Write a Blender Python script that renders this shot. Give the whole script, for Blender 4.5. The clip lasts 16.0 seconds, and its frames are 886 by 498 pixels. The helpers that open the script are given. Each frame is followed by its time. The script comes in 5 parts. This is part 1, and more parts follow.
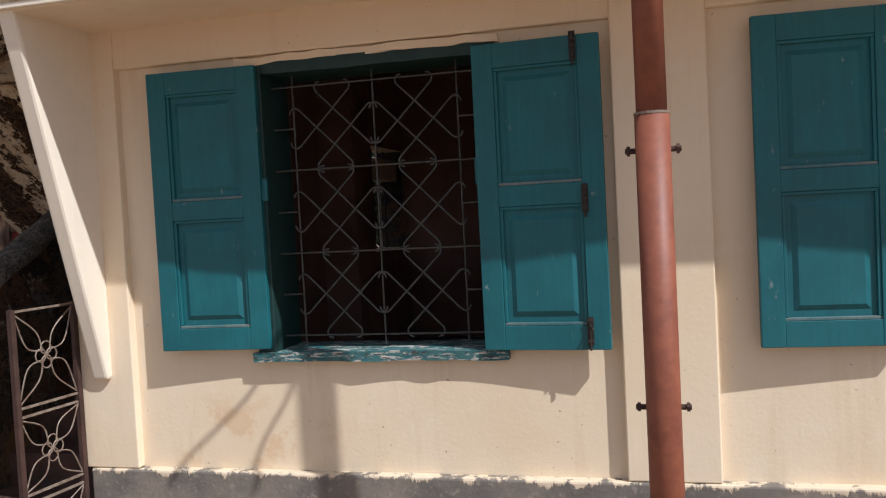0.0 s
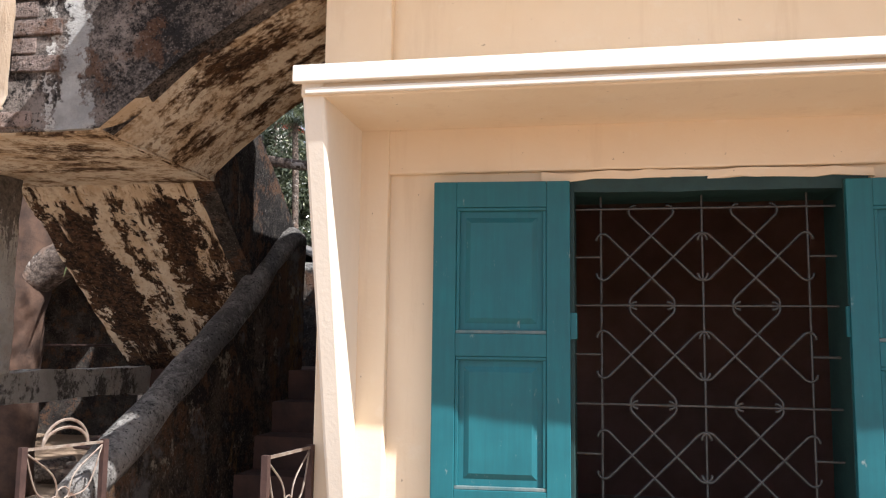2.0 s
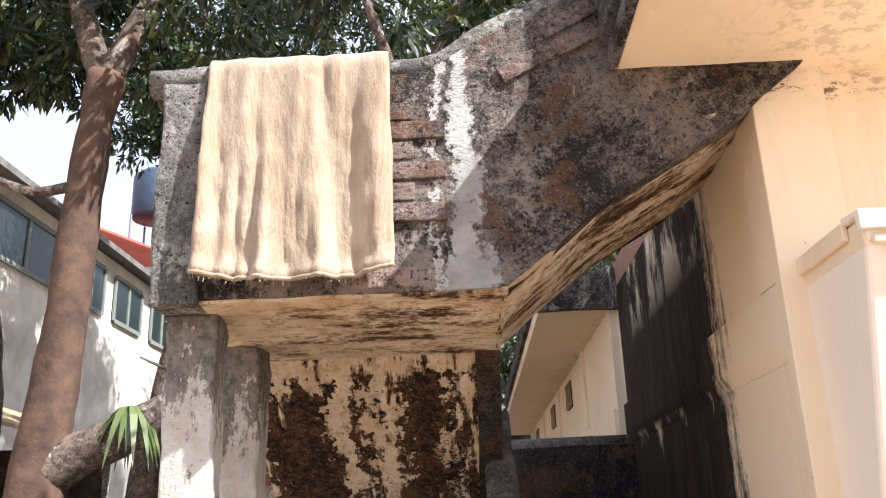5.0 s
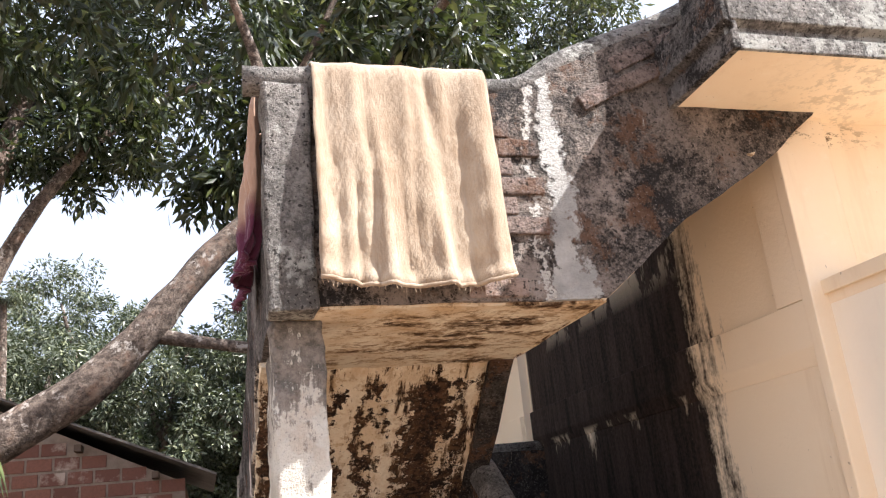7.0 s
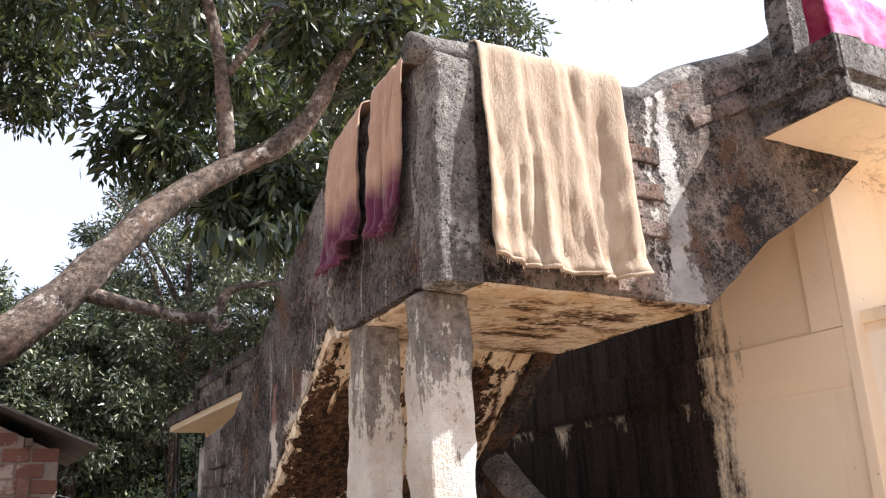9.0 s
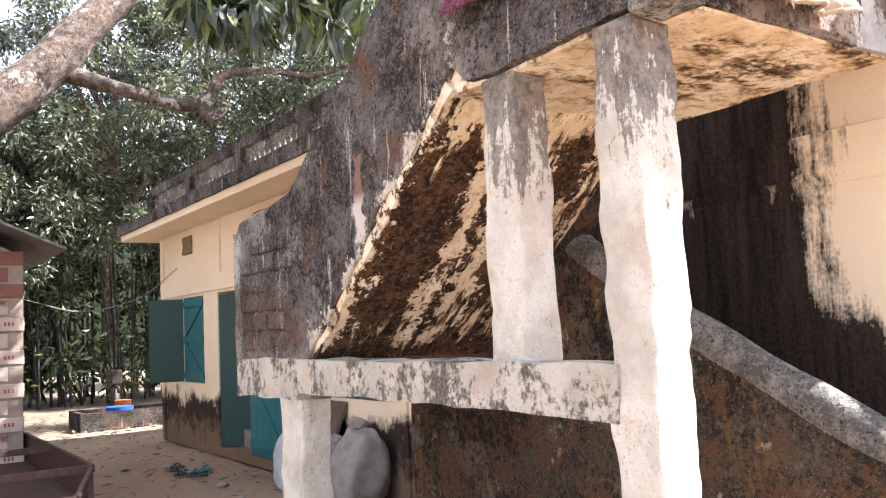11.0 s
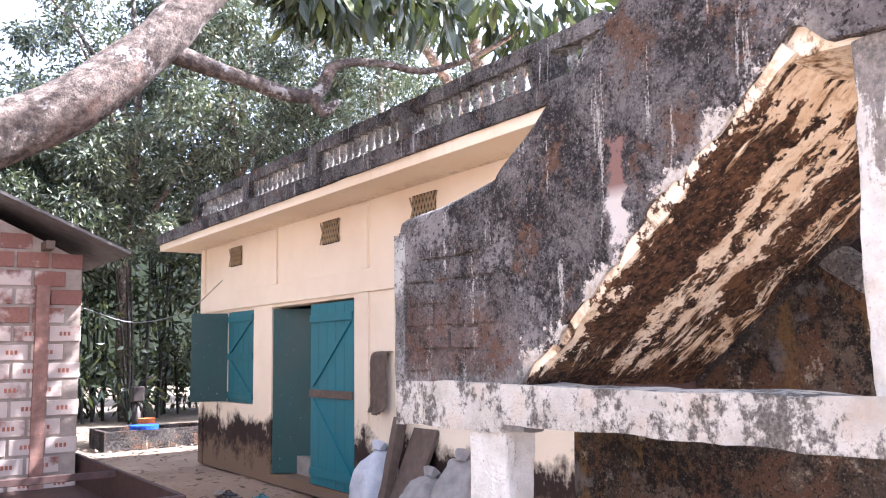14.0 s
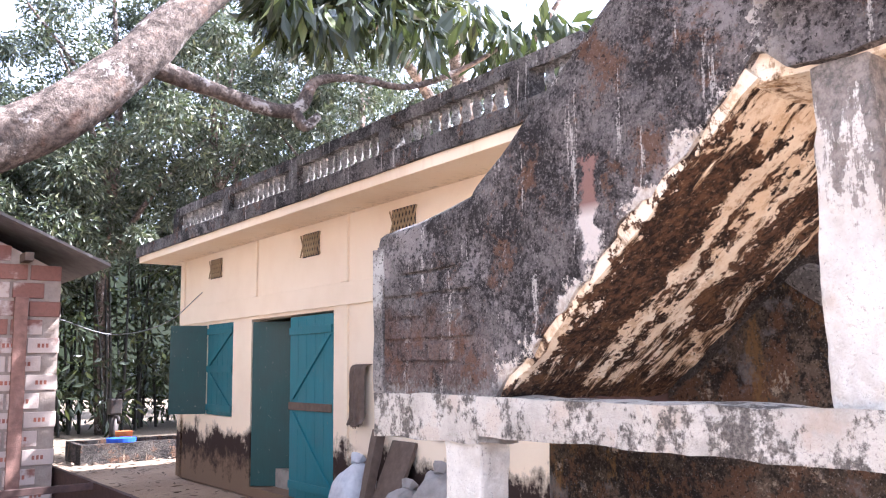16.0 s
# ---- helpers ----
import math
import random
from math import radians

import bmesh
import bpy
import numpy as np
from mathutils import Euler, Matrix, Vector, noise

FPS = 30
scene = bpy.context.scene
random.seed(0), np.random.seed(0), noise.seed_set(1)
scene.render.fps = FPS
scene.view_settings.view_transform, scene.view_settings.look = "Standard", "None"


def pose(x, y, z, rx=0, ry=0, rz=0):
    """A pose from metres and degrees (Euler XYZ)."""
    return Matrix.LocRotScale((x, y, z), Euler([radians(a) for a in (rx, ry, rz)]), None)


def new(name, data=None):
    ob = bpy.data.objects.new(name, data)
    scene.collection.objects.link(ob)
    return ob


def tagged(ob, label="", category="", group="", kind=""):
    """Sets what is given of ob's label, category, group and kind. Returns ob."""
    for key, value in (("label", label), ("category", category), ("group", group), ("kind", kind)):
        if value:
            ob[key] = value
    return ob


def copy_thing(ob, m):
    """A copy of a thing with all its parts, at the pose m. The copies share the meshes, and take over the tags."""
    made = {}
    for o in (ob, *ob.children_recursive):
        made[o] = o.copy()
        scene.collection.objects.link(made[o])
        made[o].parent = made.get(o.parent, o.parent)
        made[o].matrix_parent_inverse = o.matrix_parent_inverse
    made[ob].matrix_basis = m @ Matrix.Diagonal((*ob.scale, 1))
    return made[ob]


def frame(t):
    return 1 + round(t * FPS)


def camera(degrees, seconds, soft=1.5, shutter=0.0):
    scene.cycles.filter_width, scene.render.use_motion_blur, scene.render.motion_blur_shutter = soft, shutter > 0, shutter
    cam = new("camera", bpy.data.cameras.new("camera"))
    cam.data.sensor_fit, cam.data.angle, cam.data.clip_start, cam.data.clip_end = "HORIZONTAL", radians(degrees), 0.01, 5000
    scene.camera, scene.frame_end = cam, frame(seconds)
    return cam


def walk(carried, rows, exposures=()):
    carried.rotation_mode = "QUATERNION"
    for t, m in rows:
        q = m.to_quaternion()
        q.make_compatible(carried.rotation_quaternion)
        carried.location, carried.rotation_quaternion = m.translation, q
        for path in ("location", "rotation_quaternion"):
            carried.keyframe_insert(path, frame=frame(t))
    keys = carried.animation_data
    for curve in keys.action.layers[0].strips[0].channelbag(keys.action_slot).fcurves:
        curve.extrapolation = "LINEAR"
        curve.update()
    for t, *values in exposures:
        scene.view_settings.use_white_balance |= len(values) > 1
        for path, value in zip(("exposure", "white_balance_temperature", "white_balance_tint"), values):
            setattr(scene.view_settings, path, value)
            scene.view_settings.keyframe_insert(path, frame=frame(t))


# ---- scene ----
cam = camera(55.4, 16.0, 1.15)
METRES, EYE, TILT, LEAN, TURN = 9.0, 1.6, 0.0, 0.0, 14.2
ROWS = [
    (0.0, 0.0, 0.0, 0.0, -0.12, -2.36, 2.98),
    (0.5, -0.0362, 0.0166, 0.0011, -1.08, -1.1, 1.59),
    (1.0, -0.081, 0.0277, 0.0044, -3.22, -0.04, 2.51),
    (1.5, -0.1213, 0.0526, 0.0078, -3.04, 4.39, 1.66),
    (2.0, -0.1647, 0.0696, 0.0069, -3.71, 6.67, -0.78),
    (2.5, -0.2132, 0.0816, 0.0096, -3.17, 4.33, 0.85),
    (3.0, -0.2543, 0.1008, 0.0116, -0.48, 9.28, 1.3),
    (3.5, -0.2876, 0.1207, 0.0127, -2.85, 11.59, -1.46),
    (4.0, -0.3279, 0.1362, 0.0159, -7.07, 11.39, 0.7),
    (4.5, -0.3643, 0.1514, 0.016, -9.74, 15.07, 1.4),
    (5.0, -0.3986, 0.1613, 0.0198, -12.08, 18.05, 2.06),
    (7.5, -0.5741, 0.214, 0.0232, -32.42, 18.56, 5.22),
    (8.0, -0.5966, 0.2397, 0.0229, -35.29, 21.08, 4.56),
    (8.5, -0.6209, 0.2614, 0.0211, -41.25, 19.19, 3.26),
    (9.0, -0.6532, 0.2761, 0.0221, -42.62, 17.23, 2.22),
    (9.5, -0.6672, 0.298, 0.0161, -41.64, 14.9, 3.36),
    (10.0, -0.6736, 0.3252, 0.0104, -44.51, 10.16, 3.13),
    (12.5, -0.7062, 0.4761, 0.0017, -49.8, 3.95, 2.33),
    (13.0, -0.7084, 0.501, 0.0023, -48.7, 5.31, 1.16),
    (13.5, -0.7051, 0.5238, 0.0039, -48.12, 7.28, 0.71),
    (14.0, -0.7081, 0.5316, 0.0053, -49.56, 6.93, 0.86),
    (14.5, -0.7121, 0.531, 0.0053, -50.12, 7.28, 0.78),
    (15.0, -0.7142, 0.528, 0.0058, -50.18, 7.58, 0.86),
    (15.5, -0.7146, 0.5259, 0.0055, -50.51, 7.67, 0.76),
    (16.0, -0.7139, 0.5242, 0.0052, -50.87, 7.78, 0.72),
]
EXPOSURES = [(0.0, -0.08, 5750, 12), (0.5, 0.33, 5650, 11), (1.0, 0.85, 5600, 9), (1.5, 1.0, 5750, 11), (2.5, 1.02, 5800, 12), (3.0, 1.3, 5700, 12), (4.0, 1.80, 5820, 12), (4.5, 1.76, 5850, 12), (5.0, 1.56, 5870, 12),
             (7.5, 1.57, 5980, 13), (9.0, 1.50, 6000, 14), (10.0, 2.07, 5920, 14), (12.5, 2.84, 5900, 14), (13.5, 2.94, 5450, 19), (14.5, 2.96, 5330, 20), (16.0, 2.92, 5330, 20)]
walk(cam, [(t, pose(0, 0, EYE, TILT, LEAN, TURN) @ pose(METRES * x, METRES * y, METRES * z, 90 + pitch, roll, yaw)) for t, x, y, z, yaw, pitch, roll in ROWS], EXPOSURES)

# ---------------- light ----------------
SUN_DIR = Vector((-0.95, 0.52, -1.22)).normalized()
world = bpy.data.worlds.new("sky")
scene.world = world
world.use_nodes = True
wn = world.node_tree
sky = wn.nodes.new("ShaderNodeTexSky")
sky.sky_type, sky.sun_disc = "NISHITA", False
sky.sun_elevation = math.asin(-SUN_DIR.z)
sky.sun_rotation = math.atan2(-SUN_DIR.x, -SUN_DIR.y)
sky.dust_density, sky.ozone_density = 3.0, 0.6
wn.nodes["Background"].inputs[1].default_value = 0.082
haze = wn.nodes.new("ShaderNodeMix")
haze.data_type = "RGBA"
haze.inputs[0].default_value = 0.6
haze.inputs[7].default_value = (6.3, 6.5, 6.9, 1)
wn.links.new(sky.outputs[0], haze.inputs[6])
wn.links.new(haze.outputs[2], wn.nodes["Background"].inputs[0])
sun_data = bpy.data.lights.new("sun", "SUN")
sun_data.energy, sun_data.angle, sun_data.color = 5.0, radians(0.6), (1.0, 0.94, 0.84)
sun = new("sun", sun_data)
sun.rotation_mode = "QUATERNION"
sun.rotation_quaternion = SUN_DIR.to_track_quat("-Z", "Y")


# ---------------- materials ----------------
class Mat:
    """Small builder for node materials."""

    def __init__(self, name, rough=0.8, metal=0.0):
        self.m = bpy.data.materials.new(name)
        self.m.use_nodes = True
        self.t = self.m.node_tree
        self.b = self.t.nodes["Principled BSDF"]
        self.b.inputs["Roughness"].default_value = rough
        self.b.inputs["Metallic"].default_value = metal
        if rough > 0.78:
            self.b.inputs["Specular IOR Level"].default_value = 0.22
        self.co = self.t.nodes.new("ShaderNodeNewGeometry").outputs["Position"]

    def node(self, kind, **ins):
        n = self.t.nodes.new(kind)
        for k, v in ins.items():
            self.set(n.inputs[k.replace("_", " ")], v)
        return n

    def set(self, sock, v):
        if isinstance(v, bpy.types.NodeSocket):
            self.t.links.new(v, sock)
        elif isinstance(v, (tuple, list)) and len(v) == 3 and sock.type == "RGBA":
            sock.default_value = (*v, 1)
        else:
            sock.default_value = v

    def scaled(self, sx, sy, sz):
        n = self.t.nodes.new("ShaderNodeVectorMath")
        n.operation = "MULTIPLY"
        self.set(n.inputs[0], self.co)
        n.inputs[1].default_value = (sx, sy, sz)
        return n.outputs[0]

    def noise(self, scale, detail=6, rough=0.6, co=None, dist=0.0):
        n = self.node("ShaderNodeTexNoise", Vector=co or self.co, Scale=scale, Detail=detail, Roughness=rough, Distortion=dist)
        return n.outputs["Fac"]

    def ramp(self, f, a, b, lo=0.0, hi=1.0):
        n = self.node("ShaderNodeMapRange", Value=f)
        n.inputs["From Min"].default_value, n.inputs["From Max"].default_value = a, b
        n.inputs["To Min"].default_value, n.inputs["To Max"].default_value = lo, hi
        return n.outputs[0]

    def mix(self, f, a, b, mode="MIX"):
        n = self.t.nodes.new("ShaderNodeMix")
        n.data_type, n.blend_type = "RGBA", mode
        self.set(n.inputs[0], f), self.set(n.inputs[6], a), self.set(n.inputs[7], b)
        return n.outputs[2]

    def math(self, op, a, b=0.5):
        n = self.t.nodes.new("ShaderNodeMath")
        n.operation = op
        self.set(n.inputs[0], a), self.set(n.inputs[1], b)
        return n.outputs[0]

    def axis(self, k):
        n = self.node("ShaderNodeSeparateXYZ", Vector=self.co)
        return n.outputs[k]

    def random(self):
        return self.t.nodes.new("ShaderNodeObjectInfo").outputs["Random"]

    def island(self):
        return self.t.nodes.new("ShaderNodeNewGeometry").outputs["Random Per Island"]

    def color(self, v):
        self.set(self.b.inputs["Base Color"], v)
        return self

    def rough(self, v):
        self.set(self.b.inputs["Roughness"], v)
        return self

    def bump(self, h, strength=0.4, distance=0.01):
        n = self.node("ShaderNodeBump", Height=h, Strength=strength, Distance=distance)
        self.t.links.new(n.outputs[0], self.b.inputs["Normal"])
        return self


def near(k, v, centre, half, soft):
    """1 where v lies within half of centre, fading over soft."""
    return k.ramp(k.math("ABSOLUTE", k.math("SUBTRACT", v, centre)), half, half + soft, 1, 0)


def plaster(name, base, stain, amount=0.35, relief=0.15):
    k = Mat(name, 0.85)
    big = k.noise(1.3, 5, 0.6)
    run = k.noise(1.0, 6, 0.65, k.scaled(7, 7, 0.9))
    fine = k.noise(60, 3, 0.6)
    c = k.mix(k.ramp(big, 0.45, 0.75, 0, amount), base, stain)
    c = k.mix(k.ramp(run, 0.55, 0.8, 0, amount * 0.8), c, stain)
    c = k.mix(k.ramp(fine, 0.3, 0.7, 0, 0.12), c, (0.9, 0.8, 0.62))
    k.color(c)
    k.bump(k.math("ADD", fine, k.noise(9, 4)), relief, 0.006)
    return k.m


CREAM = (0.80, 0.67, 0.50)


def front_plaster():
    k = Mat("cream_plaster", 0.82)
    big = k.noise(1.1, 6, 0.6)
    mid = k.noise(5.5, 6, 0.68)
    fine = k.noise(60, 4, 0.65)
    run = k.noise(1.0, 7, 0.7, k.scaled(9, 9, 0.8))
    z = k.axis(2)
    c = k.mix(k.ramp(big, 0.4, 0.62, 0, 0.5), CREAM, (0.74, 0.575, 0.385))
    c = k.mix(k.ramp(run, 0.54, 0.66, 0, 0.25), c, (0.62, 0.47, 0.31))
    c = k.mix(k.ramp(mid, 0.58, 0.66, 0, 0.2), c, (0.84, 0.76, 0.64))
    damp = k.math("MULTIPLY", k.math("MULTIPLY", near(k, k.axis(0), -1.85, 0.25, 0.3), near(k, z, 0.62, 0.10, 0.12)), k.ramp(mid, 0.51, 0.60))
    c = k.mix(k.math("MULTIPLY", damp, 0.4), c, (0.62, 0.37, 0.16))
    c = k.mix(k.ramp(k.noise(38, 2, 0.5), 0.745, 0.76, 0, 0.6), c, (0.3, 0.22, 0.15))
    x = k.axis(0)
    moss = k.math("MULTIPLY", k.math("MULTIPLY", near(k, z, 3.35, 0.03, 0.05), near(k, x, -2.5, 0.12, 0.35)), k.ramp(k.noise(13, 7, 0.78, k.scaled(1, 1, 2.2)), 0.53, 0.57))
    c = k.mix(k.math("MULTIPLY", moss, 0.9), c, (0.10, 0.06, 0.025))
    k.color(c)
    k.bump(k.math("ADD", k.math("MULTIPLY", fine, 0.5), k.math("ADD", mid, big)), 0.16, 0.01)
    return k.m


def plinth_paint():
    """Grey cement with the wall paint's ragged drips over its upper edge."""
    k = Mat("grey_cement_band", 0.85)
    z = k.axis(2)
    fine = k.noise(26, 6, 0.7)
    drip = k.noise(1.0, 7, 0.75, k.scaled(9, 9, 3))
    big = k.noise(3, 6, 0.65)
    c = k.mix(k.ramp(big, 0.4, 0.62), (0.155, 0.14, 0.125), (0.25, 0.215, 0.18))
    c = k.mix(k.ramp(fine, 0.56, 0.64, 0, 0.5), c, (0.36, 0.31, 0.25))
    edge = k.ramp(k.math("ADD", z, k.ramp(drip, 0.3, 0.75, -0.035, 0.055)), 0.462, 0.472)
    c = k.mix(edge, c, (0.70, 0.58, 0.43))
    k.color(c)
    k.bump(k.math("ADD", fine, edge), 0.4, 0.008)
    return k.m


M_CREAM = front_plaster()
M_PLINTH = plinth_paint()
M_HOOD = plaster("white_hood_paint", (0.82, 0.74, 0.62), (0.62, 0.54, 0.44), 0.4)


def side_wall():
    """Cream plaster with black mould that runs down the stair side and a stained foot."""
    k = Mat("mouldy_cream_plaster", 0.88)
    y, z = k.axis(1), k.axis(2)
    big = k.noise(1.1, 6, 0.62)
    run = k.noise(1.0, 7, 0.7, k.scaled(9, 9, 0.7))
    fine = k.noise(45, 4, 0.65)
    c = k.mix(k.ramp(big, 0.45, 0.8, 0, 0.4), CREAM, (0.62, 0.46, 0.29))
    edge = k.math("ADD", y, k.ramp(k.noise(2.2, 7, 0.72, k.scaled(1, 1, 0.55)), 0.3, 0.7, -0.2, 0.2))
    low_spread = k.ramp(z, 1.15, 1.7, 0.8, 0.0)
    dark_from = k.ramp(k.math("ADD", k.math("ADD", edge, low_spread), k.math("ADD", k.ramp(run, 0.3, 0.7, -0.16, 0.16), k.ramp(fine, 0.3, 0.7, -0.05, 0.05))), 4.28, 4.46)
    far = k.ramp(k.axis(1), 6.86, 6.9, 1, 0)
    soft = k.math("ADD", k.math("MULTIPLY", k.noise(1.0, 7, 0.7, k.scaled(1.9, 1.9, 0.9)), 0.75), k.math("MULTIPLY", run, 0.25))
    streak = k.ramp(k.math("ADD", soft, k.ramp(z, 1.6, 2.35, 0.26, 0.04)), 0.44, 0.53)
    bandm = k.math("MULTIPLY", k.ramp(z, 2.28, 2.34), k.ramp(z, 2.95, 3.4, 1, 0))
    m = k.math("MULTIPLY", k.math("MULTIPLY", dark_from, far), k.math("MAXIMUM", streak, bandm))
    c = k.mix(k.math("MULTIPLY", m, 1.0), c, k.mix(k.ramp(k.math("ADD", run, k.ramp(fine, 0.3, 0.7, -0.1, 0.1)), 0.38, 0.7), (0.008, 0.0055, 0.0045), (0.055, 0.037, 0.029)))
    foot = k.ramp(k.math("ADD", z, k.math("ADD", k.ramp(k.noise(1.0, 7, 0.75, k.scaled(7, 7, 2.4)), 0.3, 0.7, -0.09, 0.09), k.ramp(k.noise(2.5, 6, 0.7), 0.3, 0.7, -0.2, 0.2))), 0.66, 0.84, 1, 0)
    low = k.mix(k.ramp(k.math("ADD", z, k.ramp(k.noise(4, 7, 0.75), 0.3, 0.7, -0.3, 0.3)), 0.25, 0.5), (0.17, 0.115, 0.075), (0.034, 0.02, 0.016))
    c = k.mix(foot, c, low)
    k.color(c)
    k.bump(k.math("ADD", fine, big), 0.3, 0.01)
    return k.m


M_SIDE = side_wall()


def mould(name, dark=(0.028, 0.024, 0.022), mid=(0.20, 0.18, 0.165), white=(0.62, 0.58, 0.52), whites=0.60, brown=0.55, masks=None):
    """Old cement blackened by algae, with grey, brown and white lime runs."""
    k = Mat(name, 0.9)
    big = k.noise(2.6, 8, 0.7)
    fine = k.noise(30, 7, 0.75)
    grit = k.noise(90, 4, 0.7)
    run = k.noise(1.0, 8, 0.72, k.scaled(15, 15, 1.3))
    f = k.math("ADD", big, k.math("ADD", k.ramp(fine, 0.3, 0.7, -0.13, 0.13), k.ramp(grit, 0.3, 0.7, -0.09, 0.09)))
    c = k.mix(k.ramp(f, 0.40, 0.62), dark, mid)
    c = k.mix(k.ramp(k.math("ADD", k.noise(1.6, 7, 0.75), k.ramp(fine, 0.3, 0.7, -0.05, 0.05)), 0.55, 0.61, 0, 0.7), c, tuple(min(0.6, v * 1.7) for v in mid))
    c = k.mix(k.ramp(k.math("ADD", k.noise(3.7, 8, 0.72), k.ramp(fine, 0.3, 0.7, -0.06, 0.06)), brown, brown + 0.07, 0, 0.75), c, (0.15, 0.075, 0.04))
    c = k.mix(k.ramp(k.math("ADD", run, k.ramp(grit, 0.3, 0.7, -0.05, 0.05)), whites, whites + 0.05, 0, 0.85), c, white)
    c = k.mix(k.ramp(grit, 0.60, 0.66, 0, 0.45), c, (0.40, 0.37, 0.34))
    c = k.mix(k.ramp(k.noise(55, 3, 0.6), 0.36, 0.40, 0.8, 0), c, (0.012, 0.010, 0.009))
    if masks:
        c = masks(k, c, big, fine)
    k.color(c)
    k.bump(k.math("ADD", k.math("MULTIPLY", fine, 1.4), k.math("ADD", big, k.math("MULTIPLY", grit, 0.6))), 1.0, 0.03)
    return k.m


def front_marks(k, c, big, fine):
    """White lime runs down the front parapet and a sooty right half."""
    x, z = k.axis(0), k.axis(2)
    wob = k.math("ADD", x, k.math("ADD", k.ramp(k.noise(3.0, 6, 0.7), 0.3, 0.7, -0.06, 0.06), k.ramp(fine, 0.3, 0.7, -0.035, 0.035)))
    c = k.mix(near(k, wob, -3.93, 0.008, 0.01), c, (0.66, 0.63, 0.58))
    wide = k.ramp(z, 2.6, 2.75, 0.08, 0.035)
    d = k.math("SUBTRACT", k.math("ABSOLUTE", k.math("SUBTRACT", wob, -3.82)), wide)
    return k.mix(k.ramp(d, 0.0, 0.018, 0.95, 0), c, k.mix(k.ramp(big, 0.4, 0.6), (0.70, 0.68, 0.64), (0.42, 0.41, 0.39)))


def west_marks(k, c, big, fine):
    """A ragged pale edge along the flight, a scar, and pale foot of the west parapet."""
    y, z = k.axis(1), k.axis(2)
    s = k.math("ADD", k.math("MULTIPLY", k.math("SUBTRACT", y, 4.6), 0.644), k.math("MULTIPLY", k.math("SUBTRACT", z, 2.57), 0.765))
    s = k.math("ADD", s, k.math("ADD", k.ramp(k.noise(5, 7, 0.8), 0.3, 0.7, -0.17, 0.17), k.ramp(fine, 0.3, 0.7, -0.03, 0.03)))
    edge = k.math("MULTIPLY", k.ramp(s, 0.02, 0.035, 1, 0), k.math("MULTIPLY", k.ramp(z, 1.52, 1.6), k.ramp(y, 4.4, 4.6)))
    c = k.mix(edge, c, k.mix(k.ramp(fine, 0.42, 0.62), (0.80, 0.75, 0.67), (0.52, 0.43, 0.33)))
    wy = k.math("ADD", y, k.math("ADD", k.ramp(fine, 0.3, 0.7, -0.02, 0.02), k.ramp(k.noise(6, 5, 0.7), 0.3, 0.7, -0.045, 0.045)))
    scar = k.math("MULTIPLY", near(k, wy, 5.295, 0.035, 0.02), k.ramp(k.math("ADD", k.math("ABSOLUTE", k.math("SUBTRACT", z, 2.25)), k.ramp(fine, 0.3, 0.7, -0.06, 0.06)), 0.19, 0.22, 1, 0))
    c = k.mix(scar, c, k.mix(k.ramp(z, 2.22, 2.28), (0.78, 0.71, 0.64), (0.30, 0.175, 0.145)))
    rust = k.math("MULTIPLY", k.ramp(k.math("ADD", y, k.ramp(big, 0.3, 0.7, -0.3, 0.3)), 5.95, 6.15), near(k, k.math("ADD", z, k.ramp(big, 0.3, 0.7, -0.2, 0.2)), 1.72, 0.12, 0.12))
    c = k.mix(k.math("MULTIPLY", rust, k.ramp(fine, 0.38, 0.55, 0.1, 0.5)), c, (0.15, 0.08, 0.055))
    foot = k.math("MULTIPLY", k.ramp(k.math("ADD", z, k.ramp(fine, 0.3, 0.7, -0.12, 0.12)), 1.48, 1.56, 1, 0), 0.55)
    return k.mix(foot, c, (0.40, 0.38, 0.35))


M_MOULD = mould("blackened_cement")
M_MOULDF = mould("blackened_front_cement", mid=(0.265, 0.22, 0.19), whites=0.63, masks=front_marks)
M_MOULDW = mould("blackened_west_cement", dark=(0.028, 0.024, 0.023), mid=(0.20, 0.18, 0.17), whites=0.60, masks=west_marks)
M_DARKWALL = mould("dark_stained_cement", (0.020, 0.017, 0.016), (0.085, 0.072, 0.062), (0.34, 0.27, 0.19), 0.64, 0.52)


def under_marks(k, c, big, fine):
    """Ochre and pale damp stains on the wall under the flight."""
    z = k.axis(2)
    run = k.noise(1.0, 8, 0.75, k.scaled(3.5, 3.5, 1.2))
    och = k.math("ADD", run, k.ramp(fine, 0.3, 0.7, -0.06, 0.06))
    c = k.mix(k.ramp(och, 0.55, 0.62, 0, 0.8), c, (0.22, 0.125, 0.045))
    c = k.mix(k.ramp(k.math("ADD", k.noise(4.2, 8, 0.78), k.ramp(fine, 0.3, 0.7, -0.05, 0.05)), 0.60, 0.64, 0, 0.8), c, (0.44, 0.37, 0.27))
    return k.mix(k.ramp(k.noise(2.0, 7, 0.7), 0.56, 0.62, 0, 0.7), c, (0.20, 0.185, 0.175))


M_UNDER = mould("ochre_stained_cement", (0.022, 0.018, 0.015), (0.115, 0.085, 0.06), (0.34, 0.27, 0.19), 0.66, 0.5, under_marks)
M_GREY = mould("grey_cement", (0.13, 0.12, 0.11), (0.38, 0.35, 0.32), (0.5, 0.47, 0.43), 0.66, 0.66)


